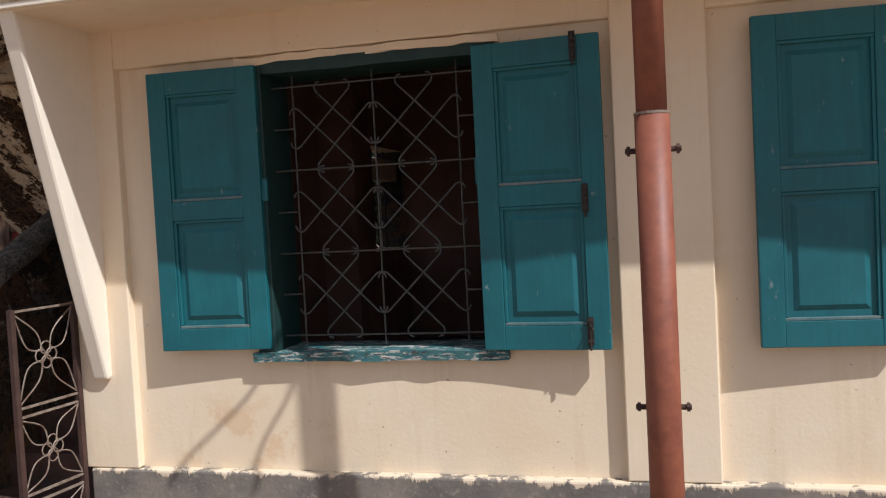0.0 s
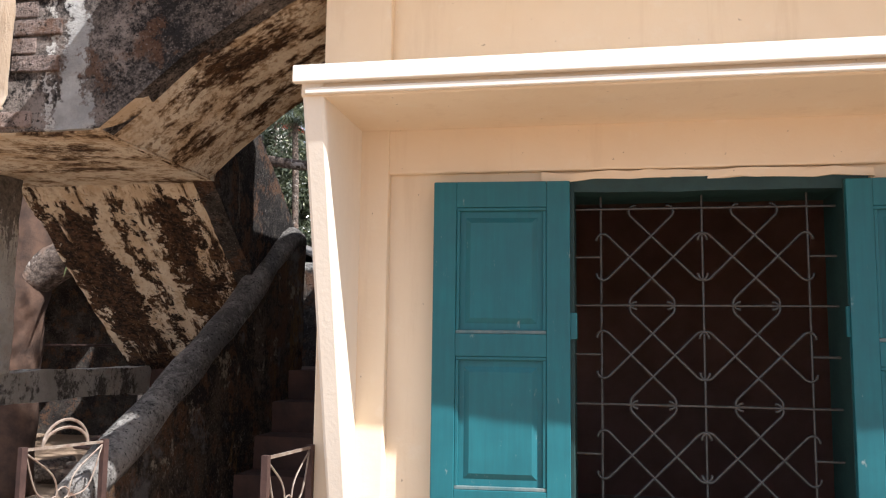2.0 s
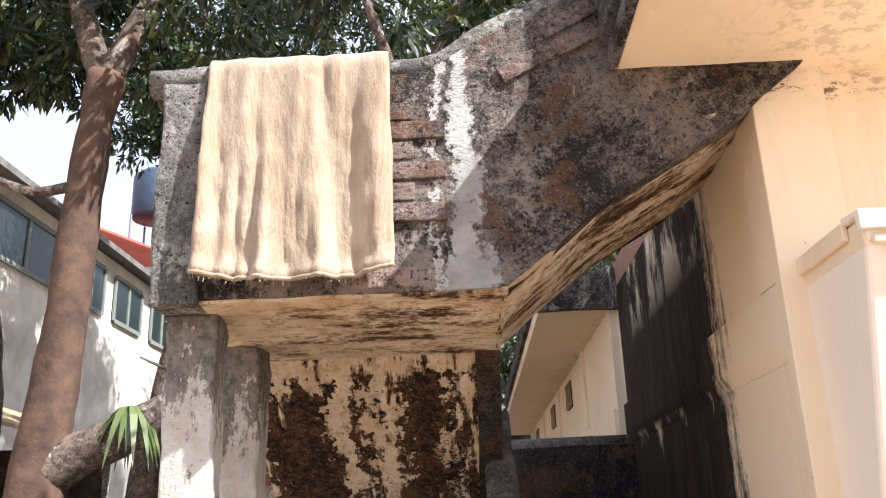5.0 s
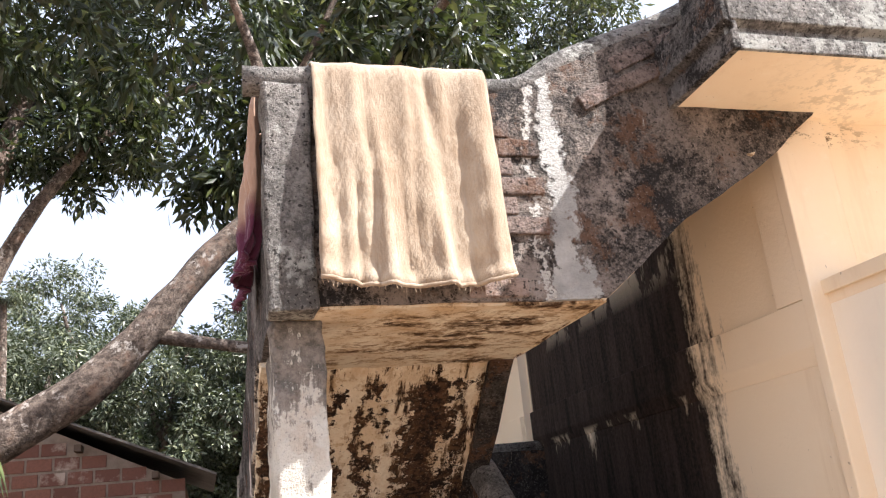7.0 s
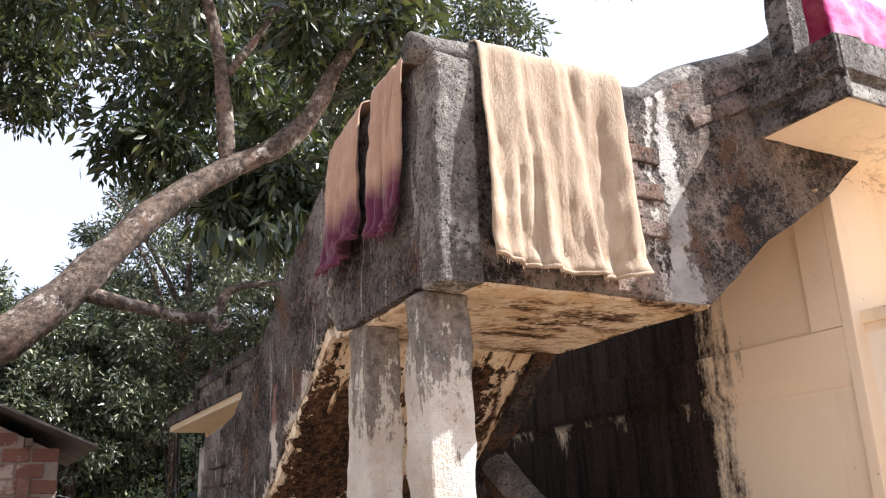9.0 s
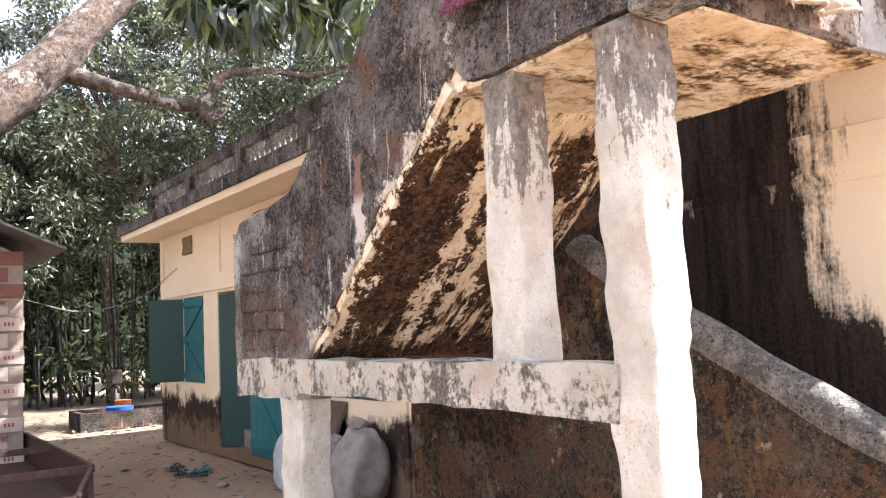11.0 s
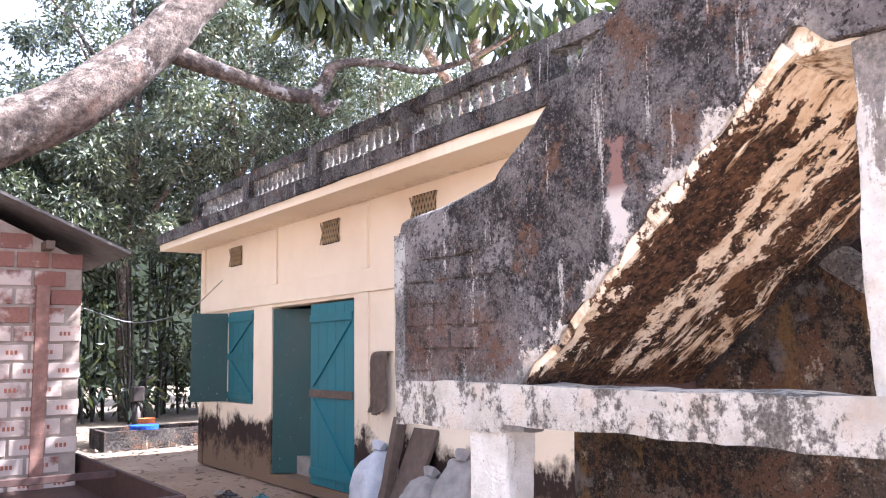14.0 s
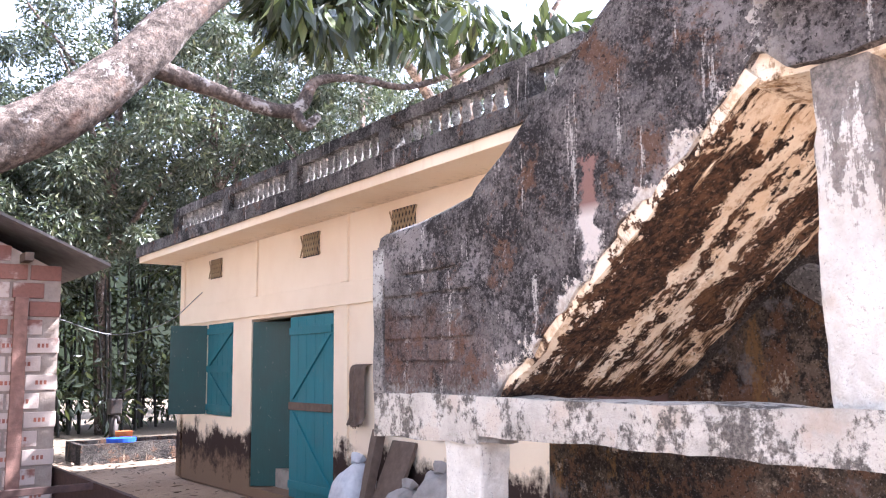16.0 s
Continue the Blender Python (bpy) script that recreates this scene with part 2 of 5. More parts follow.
def limewash(name, lo, band=True, clean=(0.74, 0.71, 0.64), worn=(0.54, 0.50, 0.435), stretch=(11, 11, 2.0)):
    """Whitewashed cement, flaked to grey; band adds grime and painted shade at the top."""
    k = Mat(name, 0.88)
    fine = k.noise(28, 7, 0.75)
    grit = k.noise(75, 4, 0.7)
    run = k.noise(1.0, 8, 0.74, k.scaled(*stretch))
    big = k.noise(2.8, 7, 0.68)
    f = k.math("ADD", k.math("MULTIPLY", run, 0.65), k.math("MULTIPLY", fine, 0.35))
    c = k.mix(k.ramp(big, 0.44, 0.62), clean, worn)
    c = k.mix(k.ramp(k.noise(5, 6), 0.55, 0.62, 0, 0.35), c, (0.52, 0.40, 0.30))
    c = k.mix(k.ramp(f, lo, lo + 0.05, 0, 0.92), c, k.mix(k.ramp(grit, 0.4, 0.6), (0.04, 0.034, 0.03), (0.17, 0.15, 0.13)))
    c = k.mix(k.ramp(k.math("ADD", grit, k.ramp(big, 0.3, 0.7, -0.06, 0.08)), 0.34, 0.40, 0.45, 0), c, (0.16, 0.14, 0.12))
    if band:
        # Post tops: dark grime, with the landing's shade painted in above z 2.2.
        z = k.axis(2)
        top = k.ramp(k.math("ADD", z, k.math("ADD", k.ramp(fine, 0.3, 0.7, -0.2, 0.2), k.ramp(run, 0.3, 0.7, -0.35, 0.35))), 2.18, 2.28)
        c = k.mix(k.math("MULTIPLY", top, 0.85), c, k.mix(k.ramp(fine, 0.4, 0.6), (0.04, 0.032, 0.028), (0.26, 0.22, 0.19)))
    k.color(c)
    k.bump(k.math("ADD", fine, k.math("ADD", run, grit)), 0.9, 0.022)
    return k.m


M_LIME = limewash("flaked_limewash", 0.59)
M_BEAM = limewash("stained_limewash_beam", 0.50, False, (0.60, 0.565, 0.50), (0.42, 0.385, 0.33), (4.5, 4.5, 3.2))


def peel_mix(k, f, lo, hi, fine, mid):
    peel = k.ramp(f, lo, hi)
    cream = k.mix(k.ramp(mid, 0.42, 0.6), (0.78, 0.695, 0.55), (0.66, 0.53, 0.37))
    cream = k.mix(k.ramp(k.noise(2.2, 6, 0.7), 0.5, 0.64, 0, 0.55), cream, (0.56, 0.36, 0.17))
    cream = k.mix(k.ramp(k.noise(15, 6, 0.7), 0.53, 0.6, 0, 0.6), cream, (0.42, 0.28, 0.15))
    dark = k.mix(k.ramp(k.math("ADD", fine, k.ramp(k.noise(11, 7, 0.75), 0.3, 0.7, -0.1, 0.1)), 0.43, 0.6), (0.010, 0.005, 0.0035), (0.098, 0.050, 0.025))
    dark = k.mix(k.ramp(mid, 0.55, 0.64, 0, 0.5), dark, (0.15, 0.078, 0.03))
    dark = k.mix(k.ramp(k.noise(70, 3, 0.6), 0.62, 0.67, 0, 0.5), dark, (0.36, 0.28, 0.19))
    fringe = k.math("ADD", f, k.ramp(k.noise(24, 6, 0.75), 0.3, 0.7, -0.5 * (hi - lo) - 0.03, 0.5 * (hi - lo) + 0.03))
    cream = k.mix(k.ramp(fringe, lo - 1.6 * (hi - lo), lo - 0.4 * (hi - lo), 0, 0.8), cream, k.mix(k.ramp(fine, 0.4, 0.6), (0.17, 0.095, 0.045), (0.40, 0.27, 0.15)))
    k.color(k.mix(peel, cream, dark))
    k.bump(k.math("ADD", k.math("MULTIPLY", peel, -0.8), fine), 0.9, 0.02)
    return k.m


def soffit(name, stretch, amount, lo, hi):
    """Cream paint peeling off a dark, damp slab."""
    k = Mat(name, 0.85)
    long = k.noise(1.0, 7, 0.72, k.scaled(*stretch))
    fine = k.noise(30, 6, 0.72)
    mid = k.noise(6.0, 7, 0.72)
    f = k.math("ADD", long, k.math("ADD", k.ramp(fine, 0.3, 0.7, -amount, amount), k.ramp(mid, 0.3, 0.7, -amount, amount)))
    return peel_mix(k, f, lo, hi, fine, mid)


def flight_soffit():
    """Long stripes of damp rot down the underside of the flight."""
    k = Mat("peeling_flight_soffit", 0.8)
    fine = k.noise(30, 6, 0.72)
    mid = k.noise(7.0, 7, 0.72)
    x, z = k.axis(0), k.axis(2)
    slope = k.math("SUBTRACT", k.math("MULTIPLY", k.axis(1), 0.77), k.math("MULTIPLY", z, 0.64))
    lay = k.node("ShaderNodeCombineXYZ", X=k.math("MULTIPLY", x, 8.0), Y=k.math("MULTIPLY", slope, 1.7)).outputs[0]
    long = k.noise(1.0, 8, 0.72, lay)
    flake = k.noise(2.6, 7, 0.75, lay)
    wob = k.math("ADD", x, k.math("ADD", k.ramp(mid, 0.3, 0.7, -0.14, 0.14), k.ramp(fine, 0.3, 0.7, -0.05, 0.05)))
    m = k.math("MAXIMUM", near(k, k.math("ADD", wob, k.ramp(z, 1.5, 2.3, -0.10, 0.0)), -4.75, 0.165, 0.03), near(k, wob, -4.06, 0.105, 0.03))
    m = k.math("MAXIMUM", m, k.math("MULTIPLY", near(k, wob, -4.38, 0.03, 0.04), 0.8))
    m = k.math("MAXIMUM", m, k.math("MULTIPLY", near(k, wob, -3.81, 0.07, 0.04), 0.5))
    m = k.math("MULTIPLY", m, k.ramp(k.math("ADD", z, k.ramp(mid, 0.3, 0.7, -0.2, 0.2)), 2.42, 2.52, 1, 0))
    m = k.math("MAXIMUM", m, k.ramp(k.math("ADD", z, k.ramp(mid, 0.3, 0.7, -0.06, 0.06)), 1.53, 1.58, 1.0, 0.0))
    m = k.math("ADD", m, k.ramp(long, 0.35, 0.65, -0.62, 0.62))
    m = k.math("ADD", m, k.ramp(flake, 0.35, 0.65, -0.5, 0.5))
    return peel_mix(k, m, 0.42, 0.55, fine, mid)


M_SOF2 = flight_soffit()
M_SOF1 = soffit("peeling_landing_soffit", (1.6, 4.5, 2.0), 0.09, 0.58, 0.63)
M_SOF3 = soffit("peeling_upper_soffit", (2.5, 6.0, 2.5), 0.09, 0.545, 0.59)


def wood_paint(name, a, b, wear=(0.45, 0.40, 0.32)):
    k = Mat(name, 0.5)
    fine = k.noise(1.0, 6, 0.6, k.scaled(60, 60, 4))
    big = k.noise(3.0, 6, 0.65)
    c = k.mix(k.ramp(big, 0.35, 0.7), a, b)
    c = k.mix(k.ramp(fine, 0.35, 0.7, 0, 0.35), c, tuple(v * 0.7 for v in a))
    c = k.mix(k.ramp(k.noise(1.0, 6, 0.75, k.scaled(22, 22, 9)), 0.64, 0.70, 0, 0.6), c, wear)
    k.color(c)
    k.rough(k.ramp(big, 0.3, 0.7, 0.42, 0.65))
    k.bump(fine, 0.25, 0.003)
    return k.m


M_TEAL = wood_paint("teal_gloss_paint", (0.007, 0.100, 0.122), (0.011, 0.145, 0.168), (0.30, 0.33, 0.31))
M_TEALSILL = wood_paint("worn_teal_paint", (0.015, 0.12, 0.14), (0.22, 0.23, 0.21), (0.04, 0.03, 0.025))


def worn_sill():
    """Teal paint flaked to white primer and dark grey wood."""
    k = Mat("flaked_sill_paint", 0.75)
    f = k.noise(1.0, 7, 0.75, k.scaled(14, 30, 60))
    g = k.noise(1.0, 7, 0.75, k.scaled(22, 40, 70))
    c = k.mix(k.ramp(k.noise(9, 5), 0.4, 0.6), (0.016, 0.105, 0.12), (0.05, 0.15, 0.155))
    c = k.mix(k.ramp(f, 0.53, 0.56), c, (0.50, 0.47, 0.42))
    c = k.mix(k.ramp(g, 0.55, 0.58), c, (0.05, 0.04, 0.032))
    k.color(c)
    k.bump(k.math("ADD", f, g), 0.6, 0.006)
    return k.m


M_WORNSILL = worn_sill()
M_GREEN = wood_paint("dark_green_paint", (0.008, 0.052, 0.047), (0.011, 0.072, 0.066))
M_BLUE = wood_paint("blue_green_paint", (0.011, 0.13, 0.16), (0.018, 0.17, 0.205), (0.3, 0.12, 0.06))


def simple(name, a, b, scale=12, rough=0.7, metal=0.0, relief=0.3, dist=0.005):
    k = Mat(name, rough, metal)
    n = k.noise(scale, 6, 0.65)
    k.color(k.mix(k.ramp(n, 0.35, 0.68), a, b))
    k.bump(k.noise(scale * 4, 4), relief, dist)
    return k.m


M_IRON = simple("painted_grille_iron", (0.10, 0.10, 0.097), (0.05, 0.045, 0.04), 40, 0.55, 0.4, 0.2)
M_GATE = simple("rusty_white_iron", (0.30, 0.25, 0.20), (0.14, 0.08, 0.055), 25, 0.6, 0.2)
M_JAMB = simple("dark_green_wood", (0.006, 0.028, 0.026), (0.012, 0.045, 0.042), 12, 0.6)
M_DULLBRICK = simple("dull_red_brick", (0.27, 0.15, 0.115), (0.17, 0.095, 0.075), 16, 0.9, 0, 0.6, 0.008)
M_RUST = simple("rusty_brown_iron", (0.085, 0.045, 0.036), (0.045, 0.024, 0.019), 14, 0.7, 0.3)
M_DARKIRON = simple("dark_iron", (0.03, 0.028, 0.026), (0.07, 0.05, 0.04), 30, 0.6, 0.5)
M_INSIDE = simple("dim_room_plaster", (0.36, 0.215, 0.178), (0.25, 0.152, 0.12), 3, 0.9)
M_SLAB = simple("bare_cement", (0.30, 0.27, 0.24), (0.19, 0.17, 0.15), 6, 0.9)
M_STEP = simple("red_oxide_steps", (0.11, 0.06, 0.048), (0.055, 0.038, 0.032), 7, 0.8)
M_TAN = simple("tan_awning_sheet", (0.36, 0.27, 0.16), (0.28, 0.2, 0.12), 3, 0.8)
M_ROOFSHEET = simple("weathered_roof_sheet", (0.19, 0.175, 0.16), (0.10, 0.09, 0.085), 5, 0.85)
M_REDROOF = simple("red_roof_sheet", (0.42, 0.07, 0.04), (0.30, 0.05, 0.035), 4, 0.6)
M_REDCLOTH = simple("dark_red_cloth", (0.15, 0.02, 0.02), (0.09, 0.014, 0.014), 9, 0.9)
M_TANK = simple("blue_black_tank_plastic", (0.02, 0.03, 0.05), (0.03, 0.045, 0.08), 4, 0.5)
M_TUB = simple("blue_plastic", (0.02, 0.08, 0.5), (0.03, 0.10, 0.58), 8, 0.4)
M_SACK = simple("white_woven_sack", (0.54, 0.54, 0.55), (0.38, 0.38, 0.40), 9, 0.6)
M_GREYSACK = simple("grey_sack", (0.30, 0.27, 0.25), (0.2, 0.18, 0.165), 9, 0.8)
M_PLANK = simple("old_plank", (0.14, 0.10, 0.075), (0.09, 0.065, 0.05), 10, 0.8)
M_CLAY = simple("orange_clay", (0.5, 0.16, 0.05), (0.36, 0.10, 0.03), 10, 0.8)
M_RUBBER = simple("dark_rubber", (0.02, 0.02, 0.022), (0.04, 0.04, 0.045), 20, 0.7)
M_SLIPPER = simple("teal_rubber", (0.02, 0.12, 0.14), (0.03, 0.16, 0.18), 20, 0.7)
M_WIRE = simple("grey_wire", (0.2, 0.2, 0.2), (0.12, 0.12, 0.12), 20, 0.5)
M_STEM = simple("bamboo_stem", (0.022, 0.02, 0.014), (0.012, 0.011, 0.008), 8, 0.7)
M_PINK = simple("pink_cloth", (0.46, 0.035, 0.18), (0.66, 0.30, 0.42), 5, 0.9)


def pipe_material():
    k = Mat("red_oxide_pipe_paint", 0.55)
    z = k.axis(2)
    n = k.noise(14, 6, 0.7)
    c = k.mix(k.ramp(n, 0.4, 0.7), (0.26, 0.082, 0.043), (0.17, 0.05, 0.03))
    c = k.mix(k.ramp(k.noise(6, 4), 0.68, 0.73), c, (0.11, 0.03, 0.03))
    k.color(c)
    k.bump(n, 0.2, 0.003)
    return k.m


M_PIPE = pipe_material()


def burlap(name, dye):
    k = Mat(name, 0.95)
    w = k.node("ShaderNodeTexWave", Vector=k.co, Scale=75.0, Distortion=2.0)
    w.bands_direction = "Z"
    v = k.node("ShaderNodeTexWave", Vector=k.scaled(1, 1, 0.02), Scale=75.0, Distortion=2.0)
    v.bands_direction = "Y" if dye else "X"
    weave = k.math("ADD", w.outputs["Fac"], v.outputs["Fac"])
    big = k.noise(4, 6, 0.6)
    c = k.mix(k.ramp(big, 0.42, 0.6), (0.43, 0.345, 0.255), (0.325, 0.245, 0.17))
    # Long brown streaks paint the shadows between folds into the jute's colour.
    c = k.mix(k.ramp(k.noise(1.0, 6, 0.7, k.scaled(16, 16, 1.5)), 0.50, 0.60, 0, 0.55), c, (0.24, 0.165, 0.105))
    c = k.mix(k.ramp(weave, 0.2, 1.8, 0.2, 0.0), c, (0.25, 0.18, 0.115))
    c = k.mix(k.ramp(k.noise(9, 7, 0.75), 0.54, 0.64, 0, 0.45), c, (0.27, 0.18, 0.11))
    if dye:
        z = k.math("ADD", k.axis(2), k.ramp(k.noise(7, 5), 0, 1, -0.08, 0.08))
        c = k.mix(k.ramp(z, 2.98, 3.12, 1, 0.0), k.mix(0.5, c, (0.42, 0.22, 0.15)), (0.10, 0.022, 0.05))
    k.color(c)
    crease = k.noise(1.0, 6, 0.7, k.scaled(18, 18, 7))
    k.bump(k.math("ADD", k.math("MULTIPLY", crease, 6.0), k.math("ADD", k.math("MULTIPLY", weave, 0.28), k.noise(140, 3))), 0.55, 0.004)
    k.b.inputs["Sheen Weight"].default_value = 0.2
    return k.m


M_BURLAP = burlap("natural_jute", False)
M_DYED = burlap("purple_dyed_jute", True)


def brick_material(name, a, b):
    k = Mat(name, 0.9)
    r = k.random()
    fine = k.noise(30, 5, 0.7)
    c = k.mix(r, a, b)
    c = k.mix(k.ramp(fine, 0.4, 0.75, 0, 0.5), c, (0.12, 0.06, 0.04))
    k.color(c)
    k.bump(fine, 0.6, 0.006)
    return k.m


def shed_brick():
    k = Mat("limewash_and_sun_shed_brick", 0.9)
    r = k.random()
    fine = k.noise(30, 6, 0.72)
    c = k.mix(r, (0.25, 0.118, 0.087), (0.155, 0.072, 0.056))
    c = k.mix(k.ramp(fine, 0.45, 0.62, 0, 0.5), c, (0.14, 0.07, 0.05))
    z = k.axis(2)
    # Patchy limewash; its rise towards the foot paints in sun on the lower half.
    f = k.math("ADD", k.ramp(z, 1.5, 2.6, 0.16, -0.14), k.math("ADD", k.noise(2.2, 6, 0.65), k.ramp(r, 0, 1, -0.08, 0.08)))
    k.color(k.mix(k.ramp(f, 0.46, 0.56, 0, 0.8), c, (0.54, 0.45, 0.385)))
    k.bump(fine, 0.6, 0.008)
    return k.m


M_BRICK = shed_brick()
M_REDBRICK = brick_material("fired_brick", (0.40, 0.145, 0.09), (0.27, 0.10, 0.07))
M_OLDBRICK = mould("sooty_parapet_brick", (0.07, 0.055, 0.048), (0.33, 0.25, 0.215), whites=0.64, brown=0.52)
M_MORTAR = simple("pale_mortar", (0.32, 0.26, 0.215), (0.22, 0.17, 0.135), 8, 0.95, 0, 0.6, 0.01)
M_WHITEBLD = plaster("streaked_white_plaster", (0.66, 0.62, 0.56), (0.24, 0.21, 0.19), 0.7)
M_PANE = Mat("window_glass", 0.3).color((0.018, 0.026, 0.028)).m
M_FRAME = simple("grey_window_frame", (0.2, 0.22, 0.2), (0.14, 0.15, 0.14), 8, 0.6)


def bark():
    k = Mat("mango_bark", 0.92)
    ridges = k.noise(17, 7, 0.75)
    big = k.noise(3.2, 7, 0.7)
    lichen = k.noise(5.5, 6, 0.7)
    c = k.mix(k.ramp(k.math("ADD", ridges, k.ramp(big, 0.3, 0.7, -0.1, 0.1)), 0.40, 0.60), (0.06, 0.045, 0.037), (0.21, 0.165, 0.135))
    c = k.mix(k.ramp(big, 0.53, 0.62, 0, 0.45), c, (0.22, 0.125, 0.085))
    c = k.mix(k.ramp(k.math("ADD", lichen, k.ramp(ridges, 0.3, 0.7, -0.05, 0.05)), 0.58, 0.62, 0, 0.75), c, (0.45, 0.41, 0.37))
    c = k.mix(k.ramp(k.noise(9, 6, 0.7), 0.60, 0.66, 0, 0.8), c, (0.035, 0.028, 0.024))
    k.color(c)
    k.bump(k.math("ADD", ridges, big), 1.0, 0.04)
    return k.m


M_BARK = bark()
M_TRUNK = simple("brown_trunk_bark", (0.115, 0.068, 0.047), (0.045, 0.031, 0.025), 4, 0.92, 0, 0.5, 0.02)


def leaf(name, a, b, c3):
    k = Mat(name, 0.42)
    r = k.island()
    c = k.mix(r, a, b)
    c = k.mix(k.ramp(r, 0.86, 0.95), c, c3)
    k.color(c)
    k.rough(k.ramp(r, 0, 1, 0.22, 0.5))
    tr = k.node("ShaderNodeBsdfTranslucent", Color=k.mix(0.5, c, (0.13, 0.17, 0.03)))
    mx = k.node("ShaderNodeMixShader", Fac=0.2)
    out = k.t.nodes["Material Output"]
    k.t.links.new(k.b.outputs[0], mx.inputs[1])
    k.t.links.new(tr.outputs[0], mx.inputs[2])
    k.t.links.new(mx.outputs[0], out.inputs[0])
    return k.m


M_LEAF = leaf("mango_leaf", (0.020, 0.029, 0.015), (0.040, 0.050, 0.025), (0.13, 0.15, 0.045))
M_LEAF2 = leaf("pale_wood_leaf", (0.036, 0.048, 0.030), (0.135, 0.150, 0.105), (0.27, 0.29, 0.17))
M_FERN = leaf("fern_leaf", (0.09, 0.13, 0.045), (0.16, 0.19, 0.075), (0.28, 0.25, 0.13))
M_DRY = Mat("dry_litter", 0.9)
M_DRY.color(M_DRY.mix(M_DRY.island(), (0.22, 0.16, 0.115), (0.09, 0.06, 0.04)))
M_DRY = M_DRY.m


def soil():
    k = Mat("packed_earth", 0.95)
    big = k.noise(0.5, 7, 0.6)
    fine = k.noise(18, 7, 0.7)
    y = k.axis(1)
    c = k.mix(k.ramp(big, 0.35, 0.7), (0.34, 0.245, 0.17), (0.25, 0.175, 0.12))
    c = k.mix(k.ramp(fine, 0.5, 0.75, 0, 0.6), c, (0.13, 0.085, 0.055))
    # Beyond y 17 the earth is coloured darker, in place of dappled shade.
    c = k.mix(k.ramp(y, 17, 19.5, 0, 0.8), c, k.mix(k.ramp(fine, 0.4, 0.6), (0.08, 0.068, 0.042), (0.22, 0.18, 0.135)))
    k.color(c)
    k.bump(k.math("ADD", fine, big), 0.7, 0.02)
    return k.m


M_SOIL = soil()


# ---------------- mesh helpers ----------------
def mesh_of(name, bm, material):
    me = bpy.data.meshes.new(name)
    bm.to_mesh(me)
    bm.free()
    me.materials.append(material)
    return me


def part(name, bm, material, parent=None, label="", smooth=False):
    me = mesh_of(name, bm, material)
    if smooth:
        me.shade_smooth()
    ob = new(name, me)
    ob.parent = parent
    if label:
        ob["label"] = label
    return ob


def thing(name, x=0, y=0, z=0, label="", category="", group="", kind=""):
    ob = new(name)
    ob.location = (x, y, z)
    ob.empty_display_size = 0.1
    return tagged(ob, label, category, group, kind)


def box(x0, x1, y0, y1, z0, z1, bevel=0.0, bm=None):
    bm = bm or bmesh.new()
    v = [bm.verts.new((x, y, z)) for x in (x0, x1) for y in (y0, y1) for z in (z0, z1)]
    fs = [(0, 1, 3, 2), (4, 6, 7, 5), (0, 4, 5, 1), (2, 3, 7, 6), (0, 2, 6, 4), (1, 5, 7, 3)]
    faces = [bm.faces.new([v[i] for i in f]) for f in fs]
    if bevel:
        es = list({e for f in faces for e in f.edges})
        bmesh.ops.bevel(bm, geom=es, offset=bevel, segments=2, affect="EDGES", profile=0.5)
    return bm


def prism(pts, axis, a, b, bevel=0.0):
    """A polygon pushed along an axis from a to b. The polygon's two coordinates are the other two axes in order."""
    bm = bmesh.new()

    def at(p, s):
        q = list(p)
        q.insert(axis, s)
        return q
    lo = [bm.verts.new(at(p, a)) for p in pts]
    hi = [bm.verts.new(at(p, b)) for p in pts]
    n = len(pts)
    bm.faces.new(lo), bm.faces.new(hi[::-1])
    for i in range(n):
        bm.faces.new((lo[i], hi[i], hi[(i + 1) % n], lo[(i + 1) % n]))
    bmesh.ops.recalc_face_normals(bm, faces=bm.faces)
    if bevel:
        bmesh.ops.bevel(bm, geom=list(bm.edges), offset=bevel, segments=2, affect="EDGES", profile=0.5)
    return bm


def tube(path, radii, sides=8, bm=None, wobble=0.0, closed=True):
    """A round bar along a path; radii is a number or one for each point."""
    bm = bm or bmesh.new()
    pts = [Vector(p) for p in path]
    if not isinstance(radii, (list, tuple)):
        radii = [radii] * len(pts)
    rings, up = [], None
    for i, p in enumerate(pts):
        d = (pts[min(i + 1, len(pts) - 1)] - pts[max(i - 1, 0)]).normalized()
        if up is None:
            up = d.orthogonal().normalized()
        up = (up - d * up.dot(d)).normalized()
        side = d.cross(up)
        ring = []
        for k in range(sides):
            a = 2 * math.pi * k / sides
            off = (up * math.cos(a) + side * math.sin(a))
            r = radii[i]
            if wobble:
                r *= 1 + wobble * noise.noise((p + off * r) * 3.0)
            ring.append(bm.verts.new(p + off * r))
        rings.append(ring)
    for r0, r1 in zip(rings, rings[1:]):
        for k in range(sides):
            bm.faces.new((r0[k], r0[(k + 1) % sides], r1[(k + 1) % sides], r1[k]))
    if closed:
        bm.faces.new(rings[0][::-1]), bm.faces.new(rings[-1])
    return bm


def smooth_path(pts, n=6):
    """A Catmull-Rom line through points of any size (place and radius together)."""
    a = np.array(pts, float)
    a = np.vstack([2 * a[0] - a[1], a, 2 * a[-1] - a[-2]])
    out = []
    for i in range(1, len(a) - 2):
        for s in np.linspace(0, 1, n, endpoint=False):
            p0, p1, p2, p3 = a[i - 1:i + 3]
            out.append(0.5 * (2 * p1 + (p2 - p0) * s + (2 * p0 - 5 * p1 + 4 * p2 - p3) * s * s + (3 * p1 - p0 - 3 * p2 + p3) * s ** 3))
    out.append(a[-2])
    return np.array(out)


